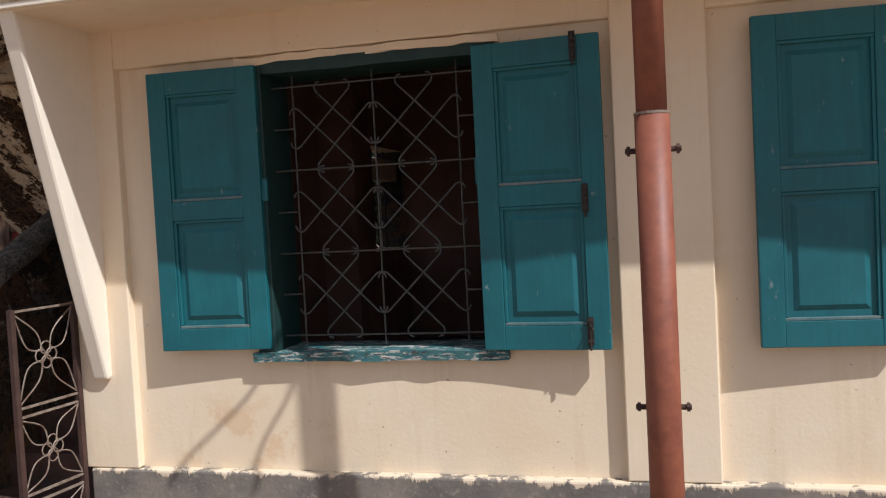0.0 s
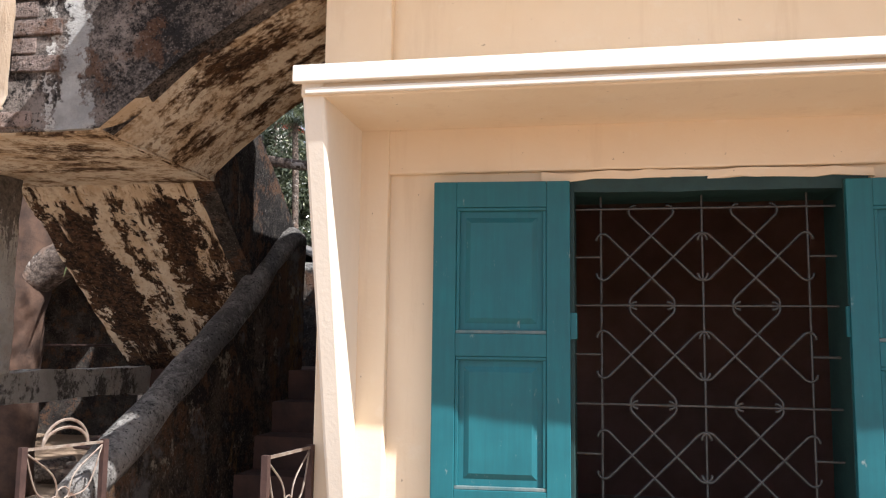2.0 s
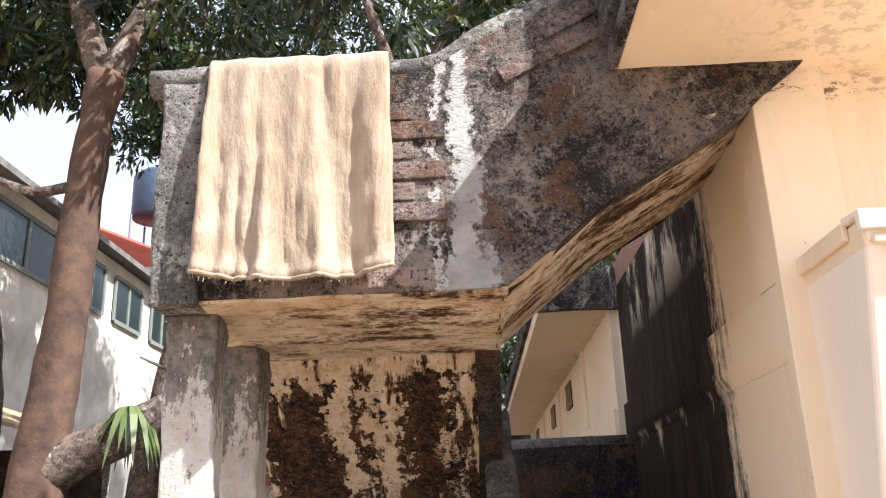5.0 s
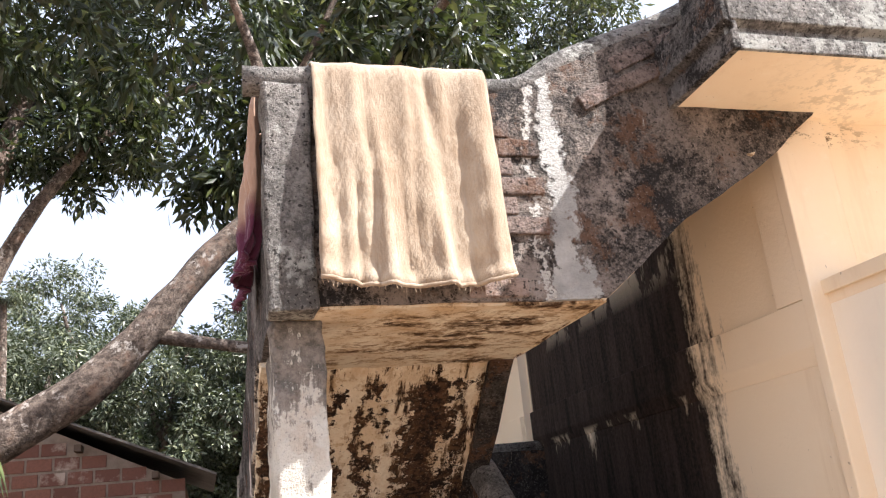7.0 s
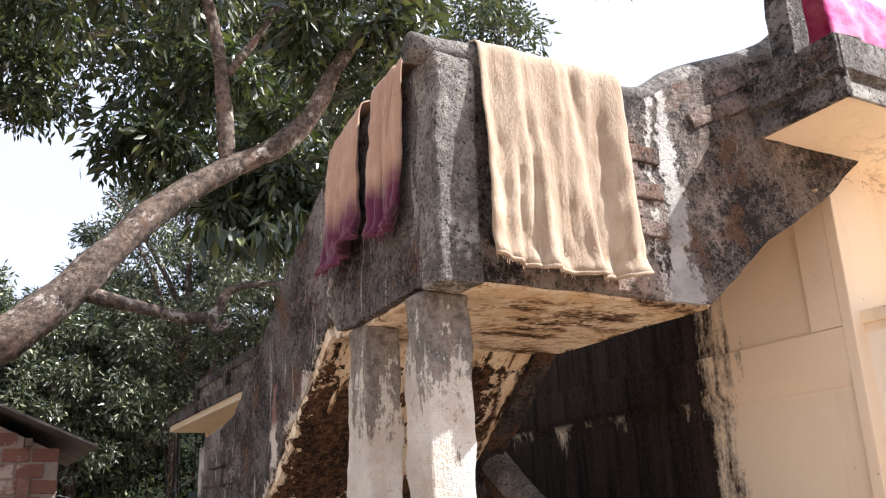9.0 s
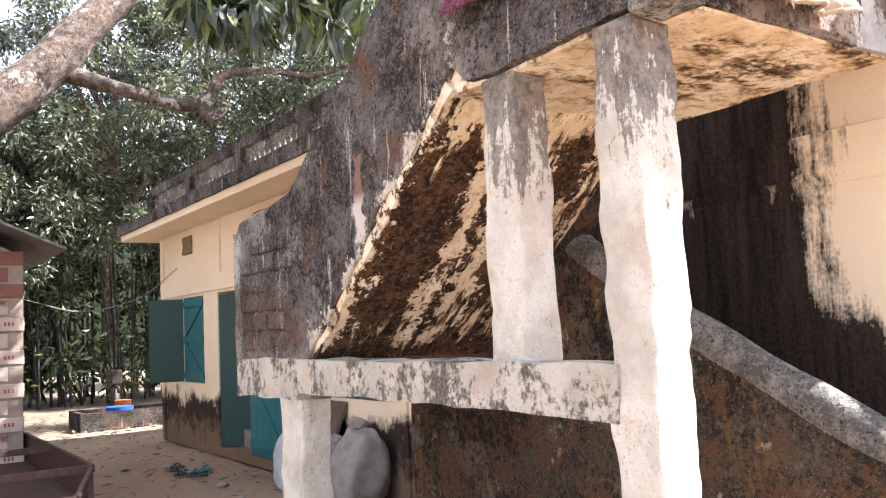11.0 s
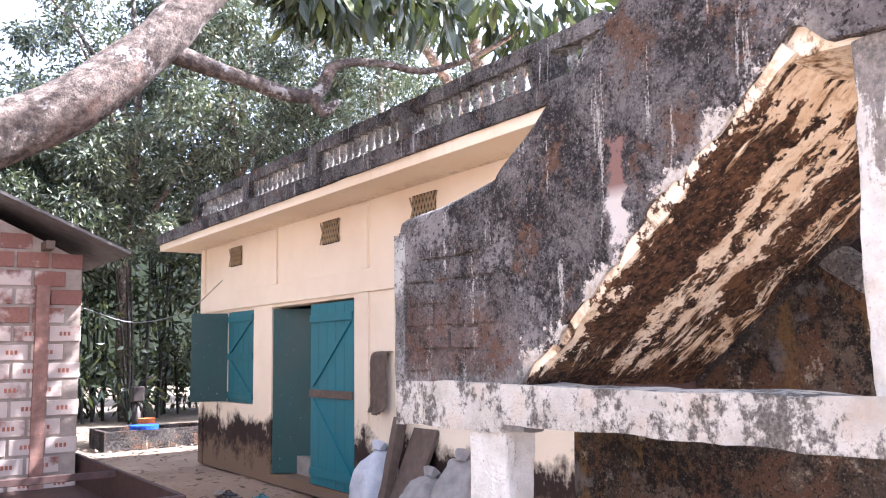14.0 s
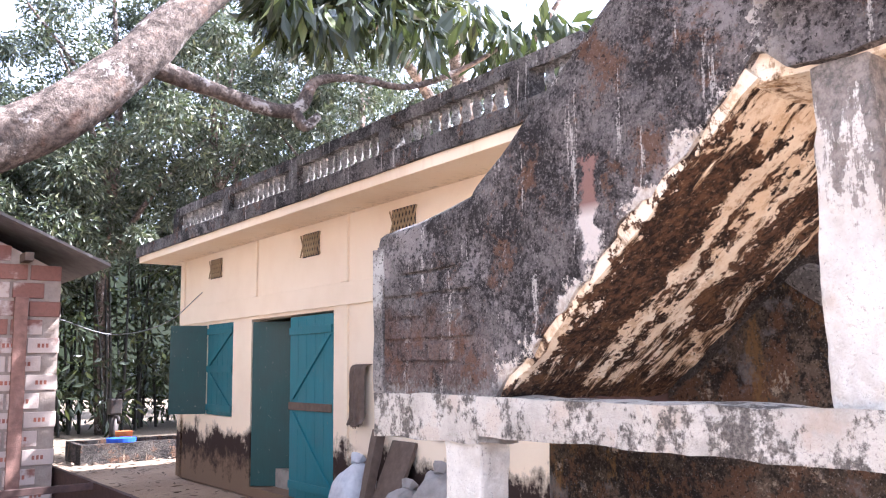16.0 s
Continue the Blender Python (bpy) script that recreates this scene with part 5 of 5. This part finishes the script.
for x, y in ((1.0, -2.2), (-1.0, -2.2), (1.0, 2.3)):
    part("post", tube([(x, y, -0.05), (x, y, 3.2)], 0.06, 8), M_GREY, aw)
part("rail", tube([(1.0, -2.2, 1.62), (1.0, 2.3, 1.62)], 0.02, 6), M_RUST, aw)
hanging_cloth("red_cloth", (-9.77, 10.6, 1.64), (0, 1, 0), (1, 0, 0), 0.9, 0.8, 0.25, M_REDCLOTH, "dark red cloth hung on the awning rail", 11.0)


# ---------------- trees ----------------
def leaf_mesh(name, clumps, per, size, material, seed, droop=0.5, kind=""):
    """Many small folded leaves round clump centres (x, y, z, radius)."""
    rng = np.random.default_rng(seed)
    cl = np.repeat(np.array(clumps, float), per, axis=0)
    n = len(cl)
    d = rng.normal(size=(n, 3))
    d /= np.linalg.norm(d, axis=1)[:, None]
    r = cl[:, 3] * rng.random(n) ** 0.45
    c = cl[:, :3] + d * r[:, None] * np.array([1, 1, 0.8])
    tip = d * 0.8 + rng.normal(size=(n, 3)) * 0.6
    tip[:, 2] -= droop
    tip /= np.linalg.norm(tip, axis=1)[:, None]
    side = np.cross(tip, rng.normal(size=(n, 3)))
    side /= np.linalg.norm(side, axis=1)[:, None]
    nor = np.cross(side, tip)
    s = size * rng.uniform(0.6, 1.25, n)[:, None]
    base, end = c, c + tip * s
    mid = c + tip * s * 0.45 + nor * s * 0.05
    v = np.stack([base, mid + side * s * 0.16 - nor * s * 0.06, end - nor * s * 0.1, mid - side * s * 0.16 - nor * s * 0.06], axis=1).reshape(-1, 3)
    i = np.arange(n)[:, None] * 4
    f = np.concatenate([i + [0, 1, 2], i + [0, 2, 3]], axis=1).reshape(-1, 3)
    me = bpy.data.meshes.new(name)
    me.from_pydata(v.tolist(), [], f.tolist())
    me.materials.append(material)
    return me


def clumps_in(cx, cy, cz, rx, ry, rz, n, r, seed):
    rng = np.random.default_rng(seed)
    out = []
    while len(out) < n:
        p = rng.uniform(-1, 1, 3)
        q = np.linalg.norm(p)
        if 0.35 < q < 1:
            out.append((cx + p[0] * rx, cy + p[1] * ry, cz + p[2] * rz, r * rng.uniform(0.6, 1.3)))
    return out


def limb(name, pts, owner, sides=12, wob=0.18, bark_of=None):
    a = smooth_path(pts, 6)
    return part(name, tube([p[:3] for p in a], [p[3] for p in a], sides, wobble=wob), bark_of or M_BARK, owner, smooth=True)


mango = thing("mango_tree", 0, 0, 0, "old mango tree with a long leaning limb and fern on it", "tree")
limb("trunk", [(-8.15, 8.8, -0.1, 0.36), (-8.1, 8.8, 1.2, 0.29), (-8.02, 8.8, 2.4, 0.27), (-7.94, 8.8, 3.7, 0.22), (-7.83, 8.8, 5.9, 0.19), (-7.74, 8.8, 6.7, 0.20)], mango, 16, 0.18, M_TRUNK)
limb("limb", [(-8.05, 8.8, 2.35, 0.24), (-7.5, 8.8, 2.6, 0.22), (-6.9, 8.8, 2.86, 0.2), (-6.2, 8.8, 3.30, 0.185), (-5.7, 8.8, 3.78, 0.165), (-5.36, 8.8, 4.22, 0.15), (-4.9, 8.8, 4.72, 0.14), (-4.39, 8.8, 5.12, 0.125), (-3.81, 8.8, 5.52, 0.11), (-3.44, 8.8, 6.0, 0.10), (-3.18, 8.8, 6.6, 0.08), (-2.75, 8.5, 7.15, 0.065), (-2.1, 7.5, 7.55, 0.05), (-1.4, 6.2, 7.5, 0.04), (-0.7, 5.0, 7.6, 0.02)], mango, 16)
limb("branch", [(-7.76, 8.8, 6.6, 0.16), (-8.15, 8.8, 7.7, 0.13), (-8.6, 8.7, 9.4, 0.07)], mango)
limb("branch", [(-7.76, 8.8, 6.6, 0.15), (-7.3, 8.8, 7.6, 0.12), (-6.6, 8.8, 8.6, 0.09), (-5.6, 8.6, 9.8, 0.05)], mango)
limb("branch", [(-4.36, 8.8, 5.1, 0.085), (-4.45, 8.8, 6.0, 0.075), (-4.57, 8.8, 6.7, 0.06), (-4.9, 8.7, 7.7, 0.04)], mango)
limb("branch", [(-4.4, 8.8, 6.2, 0.05), (-4.0, 8.8, 6.9, 0.04), (-3.6, 8.7, 7.8, 0.03)], mango)
limb("branch", [(-5.62, 8.8, 3.76, 0.075), (-5.2, 8.8, 3.68, 0.06), (-4.68, 8.8, 3.60, 0.055), (-4.44, 8.8, 3.66, 0.055), (-4.29, 8.8, 3.90, 0.04), (-3.9, 8.8, 4.0, 0.035), (-3.42, 8.8, 4.02, 0.03), (-2.9, 8.7, 4.25, 0.025), (-2.4, 8.6, 4.6, 0.02)], mango)
limb("branch", [(-4.5, 8.8, 3.64, 0.05), (-4.42, 8.75, 3.5, 0.045), (-4.3, 8.75, 3.6, 0.03)], mango)
limb("branch", [(-7.85, 8.8, 5.4, 0.06), (-8.4, 8.7, 5.3, 0.05), (-9.1, 8.6, 5.6, 0.03)], mango)
cl = clumps_in(-6.7, 9.2, 8.8, 3.2, 2.2, 1.9, 115, 0.42, 1) + clumps_in(-9.3, 9.0, 7.7, 1.6, 1.8, 0.8, 40, 0.4, 2)
cl += clumps_in(-3.3, 10.0, 5.3, 1.2, 0.5, 0.6, 30, 0.3, 3) + clumps_in(-3.9, 10.6, 6.5, 1.7, 0.9, 1.2, 50, 0.35, 4) + clumps_in(-2.9, 8.7, 7.0, 0.9, 0.7, 0.8, 22, 0.35, 5)
cl += clumps_in(-1.3, 5.7, 7.7, 1.7, 1.4, 0.6, 60, 0.36, 6) + [(-1.45, 6.1, 6.62, 0.16), (-1.7, 6.0, 6.85, 0.2)]
new("crown", leaf_mesh("crown", cl, 95, 0.22, M_LEAF, 11, 0.9)).parent = mango
cl = [(-4.55 + 0.2 * i, 8.7 + 0.22 * math.sin(3 * i), 4.50 + 0.13 * math.sin(5 * i) + 0.012 * i, 0.19) for i in range(17)]
cl += [(-2.7 + 0.13 * i, 8.7 + 0.25 * math.sin(7 * i), 4.78 + 0.2 * math.sin(4 * i), 0.24) for i in range(13)]
new("low_leaves", leaf_mesh("low_leaves", cl, 19, 0.27, M_LEAF, 12, 1.8)).parent = mango
fern = thing("fern", -7.15, 8.75, 2.95, "green fern growing on the mango limb", "fern")
bm = bmesh.new()
rng = random.Random(4)
for k in range(34):
    a, ln = rng.uniform(0, 6.28), rng.uniform(0.35, 0.6)
    prev = None
    for j in range(7):
        s = j / 6
        p = Vector((math.cos(a) * ln * s * 0.8, math.sin(a) * ln * s * 0.8, ln * (0.6 * s - 1.7 * s * s)))
        wv = Vector((-math.sin(a), math.cos(a), 0)) * 0.05 * (1 - s) * (0.5 + s * 2)
        cur = (bm.verts.new(p - wv), bm.verts.new(p + wv))
        if prev:
            bm.faces.new((prev[0], prev[1], cur[1], cur[0]))
        prev = cur
part("fronds", bm, M_FERN, fern)

tree_b = thing("crooked_tree", 0, 0, 0, "crooked grey tree trunk beside the yard", "tree")
limb("trunk", [(-9.3, 9.4, -0.1, 0.28), (-9.25, 9.4, 1.5, 0.22), (-9.0, 9.4, 3.0, 0.2), (-9.25, 9.4, 4.6, 0.17), (-9.5, 9.4, 6.2, 0.14), (-10.0, 9.4, 7.8, 0.1)], tree_b)
new("crown", leaf_mesh("crown", clumps_in(-10.2, 10.2, 9.3, 2.0, 2.0, 1.1, 60, 0.42, 21), 120, 0.2, M_LEAF, 22)).parent = tree_b
tree_c = thing("leaning_tree", 0, 0, 0, "dark forked tree behind the mango", "tree")
limb("trunk", [(-9.0, 13.5, -0.1, 0.3), (-8.7, 13.5, 3.0, 0.24), (-8.3, 13.5, 5.0, 0.22), (-8.2, 13.5, 7.2, 0.17), (-7.6, 13.5, 9.4, 0.12)], tree_c)
limb("branch", [(-8.3, 13.5, 5.3, 0.14), (-7.5, 13.5, 7.0, 0.1), (-6.4, 13.6, 8.4, 0.08), (-4.6, 14.2, 9.8, 0.05), (-2.6, 14.5, 10.8, 0.03)], tree_c)
new("crown", leaf_mesh("crown", clumps_in(-5.2, 14.6, 11.1, 4.8, 2.4, 2.6, 210, 0.5, 31) + clumps_in(-7.0, 13.8, 8.4, 1.7, 1.2, 1.1, 45, 0.45, 33) + clumps_in(-9.1, 13.8, 9.0, 1.0, 0.8, 1.0, 26, 0.4, 34), 165, 0.19, M_LEAF, 32)).parent = tree_c


tree_d = thing("spreading_tree", 0, 0, 0, "tall dark tree spreading over the wing roof", "tree")
limb("trunk", [(4.6, 17.2, -0.1, 0.34), (4.3, 17.0, 4.0, 0.27), (3.6, 16.8, 7.0, 0.2), (2.6, 16.6, 10.5, 0.08)], tree_d)
limb("branch", [(4.1, 17.0, 5.2, 0.15), (2.4, 16.6, 7.2, 0.11), (0.4, 16.2, 8.6, 0.07), (-1.4, 15.8, 9.4, 0.03)], tree_d)
limb("branch", [(3.8, 16.9, 6.4, 0.12), (4.6, 15.8, 8.4, 0.08), (5.4, 15.2, 10.0, 0.03)], tree_d)
new("crown", leaf_mesh("crown", clumps_in(0.2, 15.8, 11.2, 4.6, 2.8, 2.8, 230, 0.5, 41), 210, 0.18, M_LEAF, 42)).parent = tree_d


def wood_tree(x, y, h, w, seed, m):
    rng = random.Random(seed)
    t = thing("tree", x, y, 0, "tall leafy tree in the wood behind the yard", "tree", "wood trees")
    limb("trunk", [(0, 0, -0.1, 0.22), (rng.uniform(-.2, .2), 0, h * 0.3, 0.18), (rng.uniform(-.5, .5), 0, h * 0.6, 0.12), (rng.uniform(-.8, .8), 0, h * 0.9, 0.05)], t, 8)
    for k in range(3):
        a = rng.uniform(0, 6.28)
        limb("branch", [(0, 0, h * (0.35 + 0.12 * k), 0.1), (math.cos(a) * w * 0.4, math.sin(a) * w * 0.4, h * (0.5 + 0.12 * k), 0.06), (math.cos(a) * w * 0.8, math.sin(a) * w * 0.8, h * (0.6 + 0.12 * k), 0.03)], t, 6)
    cl = clumps_in(0, 0, h * 0.66, w, w, h * 0.36, int(40 * w), 0.6, seed)
    new("crown", leaf_mesh("crown", cl, 250, 0.19, m, seed + 1)).parent = t


for i, (x, y, h, w, m) in enumerate((
        (-9.5, 25.5, 8.0, 2.6, M_LEAF2), (-6.3, 26, 8.2, 2.9, M_LEAF2), (-3.8, 26.5, 8.4, 2.7, M_LEAF2), (-1.2, 26, 13.0, 3.0, M_LEAF2),
        (1.8, 26, 14.5, 3.2, M_LEAF2), (5.2, 24, 13.5, 3.0, M_LEAF2), (9.0, 24, 10, 3.0, M_LEAF2), (-12.5, 28, 8.5, 3, M_LEAF), (-9.4, 31, 11.4, 3.2, M_LEAF2),
        (-2.6, 31, 10, 3.4, M_LEAF), (3.2, 32, 14, 3.6, M_LEAF2), (9.5, 32, 14, 3.6, M_LEAF), (-11.5, 24.6, 9.8, 1.7, M_LEAF2))):
    wood_tree(x, y, h, w, 100 + 7 * i, m)

# a palm far behind the yard
palm = thing("palm_tree", -9.5, 21.0, 0, "slender grey palm with a drooping crown", "palm")
limb("trunk", [(0, 0, -0.1, 0.12), (0.1, 0, 4.0, 0.1), (0.0, 0, 7.6, 0.08)], palm, 8)
bm = bmesh.new()
rng = random.Random(31)
for k in range(18):
    a, ln = k * 0.72, rng.uniform(1.1, 1.7)
    for j in range(1, 16):
        s = j / 15
        p = Vector((math.cos(a) * ln * s, math.sin(a) * ln * s, 7.6 + ln * (0.7 * s - 1.1 * s * s)))
        for sg in (-1, 1):
            d = Vector((-math.sin(a) * sg, math.cos(a) * sg, -0.9)).normalized() * 0.38 * (1.1 - s)
            w = Vector((math.cos(a), math.sin(a), 0)) * 0.022
            bm.faces.new([bm.verts.new(q) for q in (p - w, p + w, p + d)])
part("fronds", bm, M_LEAF2, palm)["kind"] = "stuff"

# bamboo and undergrowth along the rear of the yard
bm = bmesh.new()
rng = random.Random(9)
for k in range(110):
    x, y = rng.uniform(-11, 5), rng.uniform(25.5, 30)
    dx = rng.uniform(-0.5, 0.5)
    tube([(x, y, 0), (x + dx * 0.4, y, 2.2), (x + dx, y + 0.2, 4.5)], [0.04, 0.035, 0.02], 5, bm)
tagged(part("bamboo", bm, M_STEM), "dense dark bamboo stems behind the yard", "bamboo", kind="stuff")
rng = np.random.default_rng(5)
cl = [(rng.uniform(-14, 8), rng.uniform(25.0, 30), rng.uniform(0.5, 4.5), 0.7) for _ in range(380)]
tagged(new("undergrowth", leaf_mesh("undergrowth", cl, 80, 0.28, M_LEAF, 51)), "dark leafy undergrowth between the trees", "bushes", kind="stuff")
far = part("backdrop", prism([(-60, 46), (-30, 50), (0, 52), (30, 50), (60, 46), (60, 46.5), (0, 52.5), (-60, 46.5)], 2, -0.5, 9), M_LEAF)
tagged(far, "dark green distance of the wood", "wood", kind="structure")


def litter():
    rng = np.random.default_rng(77)
    n = 6000
    far_ = rng.random(n) < 0.75
    x = np.where(far_, rng.uniform(-9, 1, n), rng.uniform(-7, -2.8, n))
    y = np.where(far_, rng.uniform(17, 24, n), rng.uniform(1.5, 17, n))
    a = rng.uniform(0, 6.28, n)
    s = rng.uniform(0.035, 0.09, n)
    u = np.stack([np.cos(a), np.sin(a), rng.uniform(-0.2, 0.3, n)], 1) * s[:, None]
    w = np.stack([-np.sin(a), np.cos(a), rng.uniform(-0.3, 0.3, n)], 1) * s[:, None] * 0.3
    c = np.stack([x, y, np.full(n, 0.03)], 1)
    v = np.stack([c - u, c + w, c + u, c - w], 1).reshape(-1, 3)
    i = np.arange(n)[:, None] * 4
    f = np.concatenate([i + [0, 1, 2], i + [0, 2, 3]], 1).reshape(-1, 3)
    me = bpy.data.meshes.new("leaf_litter")
    me.from_pydata(v.tolist(), [], f.tolist())
    me.materials.append(M_DRY)
    tagged(new("leaf_litter", me), "scattered dry brown leaves on the ground", "leaves", kind="stuff")


litter()

# things on the roof corner
rp = part("roof_pillar", roughen(box(-0.06, 0.06, -0.06, 0.06, 0, 0.75), 0, 0.01, 5, 0.12), M_MOULD)
rp.location = (-3.10, 3.26, 3.69)
tagged(rp, "short blackened cement pillar on the roof corner", "pillar")
line = part("clothes_line", tube([(-3.04, 3.24, 4.22), (0.5, 3.24, 4.14), (3.6, 3.24, 4.22)], 0.006, 6), M_WIRE)
tagged(line, "thin clothes line along the roof edge", "clothes line")
hanging_cloth("pink_cloth", (-2.9, 3.23, 4.22), (1, 0, 0), (0, -1, 0), 1.3, 0.44, 0.25, M_PINK, "bright pink cloth drying on the roof", 9.0)



# Unseen cables, added over the roof edge for the twig-like shadows on the front.
def loose_cable(points, label):
    a = smooth_path(points, 6)
    o = part("loose_cable", tube([p for p in a], 0.011, 6), M_RUBBER, smooth=True)
    tagged(o, label, "cable", "loose roof cables")


loose_cable([(0.55, 3.0, 3.70), (0.42, 2.80, 3.78), (0.28, 2.48, 3.62), (0.12, 2.46, 3.34), (-0.08, 2.47, 3.14), (-0.32, 2.48, 2.92), (-0.45, 2.48, 2.72)], "black cable added out of view to throw a thin curved shadow on the front")
loose_cable([(0.70, 3.0, 3.70), (0.52, 2.80, 3.76), (0.36, 2.48, 3.58), (0.28, 2.47, 3.30), (0.10, 2.48, 3.02), (-0.02, 2.48, 2.70)], "black cable added out of view to throw a thin curved shadow on the front")

# bricks of the shed's gable, laid course by course
bl, bd, bh = 0.285, 0.10, 0.15
me = brick_mesh(bl, bd, bh)
course = 0
z = 0.08
while z < 3.3:
    x = SX - bl / 2 - (0.155 if course % 2 else 0)
    while x > -7.9:
        if z < 2.56 + (SX - x) * 0.455:
            o = new("brick", me)
            o.parent = shed_ob
            o.location = (x - SX, 0.05 - 0.004 * ((course * 7 + int(x * 40)) % 3), z)
        x -= bl + 0.028
    z += bh + 0.03
    course += 1
# side bricks at the shed's corner
for c in range(14):
    for k in range(6):
        o = new("brick", me)
        o.parent = shed_ob
        o.matrix_basis = pose(-0.038, 0.16 + 0.313 * k + (0.155 if c % 2 else 0), 0.08 + 0.18 * c, 0, 0, 90)

# bricks showing through the worn front parapet
bme = mesh_of("brick", box(-0.117, 0.117, -0.02, 0.02, -0.0365, 0.0365, 0.006), M_OLDBRICK)
rng = random.Random(12)
for row in range(10):
    for k in range(3):
        x = -4.12 + 0.245 * k + (0.12 if row % 2 else 0)
        if x > -3.98 or rng.random() < 0.15:
            continue
        o = new("brick", bme)
        o.parent = stair
        o.matrix_basis = pose(x + 4.3, rng.uniform(0.004, 0.011), 2.62 + 0.082 * row, 0, rng.uniform(-1.5, 1.5), 0)
for k in range(5):
    for j in range(2):
        if rng.random() < 0.2:
            continue
        o = new("brick", bme)
        o.parent = stair
        o.matrix_basis = pose(-3.60 + 0.215 * k + 4.3 + 0.04 * j, rng.uniform(0.0, 0.009), 3.55 + 0.098 * k - 0.09 * j, 0, -25 + rng.uniform(-3, 3), 0)

# bricks of the stair's end panel, and stamp marks on the shed's lower bricks
wme = mesh_of("brick", box(-0.02, 0.02, -0.118, 0.118, -0.048, 0.048, 0.010), M_MOULDW)
for row in range(6):
    for k in range(3):
        y = 6.16 + 0.25 * k + (0.12 if row % 2 else 0)
        if y > 6.70:
            continue
        o = new("brick", wme)
        o.parent = stair
        o.matrix_basis = pose(-4.933 + 4.3 + rng.uniform(-0.004, 0.004), y - 3.42, 1.60 + 0.112 * row, rng.uniform(-2, 2), 0, 0)
bm = bmesh.new()
for x0 in (-0.05, -0.012, 0.026):
    box(x0, x0 + 0.024, -0.052, -0.0495, -0.02, 0.02, bm=bm)
mark = mesh_of("stamp_mark", bm, M_REDBRICK)
for o in list(shed_ob.children):
    if o.name.startswith("brick") and o.location.x < -0.1 and o.location.z < 2.0:
        k = new("stamp_mark", mark)
        k.parent = o

# leafy shoots on the crooked trunk, logs and stones under the stair
shoots = [(-9.55 + 0.12 * (i % 4), 9.2, 3.7 + 0.13 * i, 0.2) for i in range(7)]
new("young_foliage", leaf_mesh("young_foliage", shoots, 40, 0.16, M_LEAF2, 61, 0.1)).parent = tree_b


def log(x, y, z, ln, r, rz):
    o = part("log", tube([(-ln / 2, 0, 0), (-ln / 6, 0.02, 0.01), (ln / 5, -0.02, 0), (ln / 2, 0, 0.01)], [r, r * 0.95, r * 0.9, r * 0.8], 10, wobble=0.25), M_BARK, smooth=True)
    o.matrix_basis = pose(x, y, z, 0, 0, rz)
    tagged(o, "rough brown log lying on the earth", "log", "logs by the stair")


for x, y, z, ln, r, rz in ((-7.2, 9.6, 0.08, 1.9, 0.09, 12), (-7.6, 10.0, 0.07, 1.5, 0.08, -20), (-6.9, 10.2, 0.1, 1.6, 0.11, 40), (-8.6, 9.9, 0.09, 1.3, 0.1, 75)):
    log(x, y, z, ln, r, rz)


def stone(x, y, s, seed):
    bm = bmesh.new()
    bmesh.ops.create_icosphere(bm, subdivisions=2, radius=s)
    for v in bm.verts:
        v.co *= 1 + 0.5 * noise.noise(v.co / s + Vector((seed, 0, 0)))
        v.co.z *= 0.6
    o = part("stone", bm, M_SLAB)
    o.location = (x, y, s * 0.3)
    tagged(o, "small grey stone on the earth", "stone", "loose stones")


for i in range(26):
    stone(rng.uniform(-7.2, -3.2), rng.uniform(7.2, 14.5), rng.uniform(0.02, 0.07), i * 1.7)
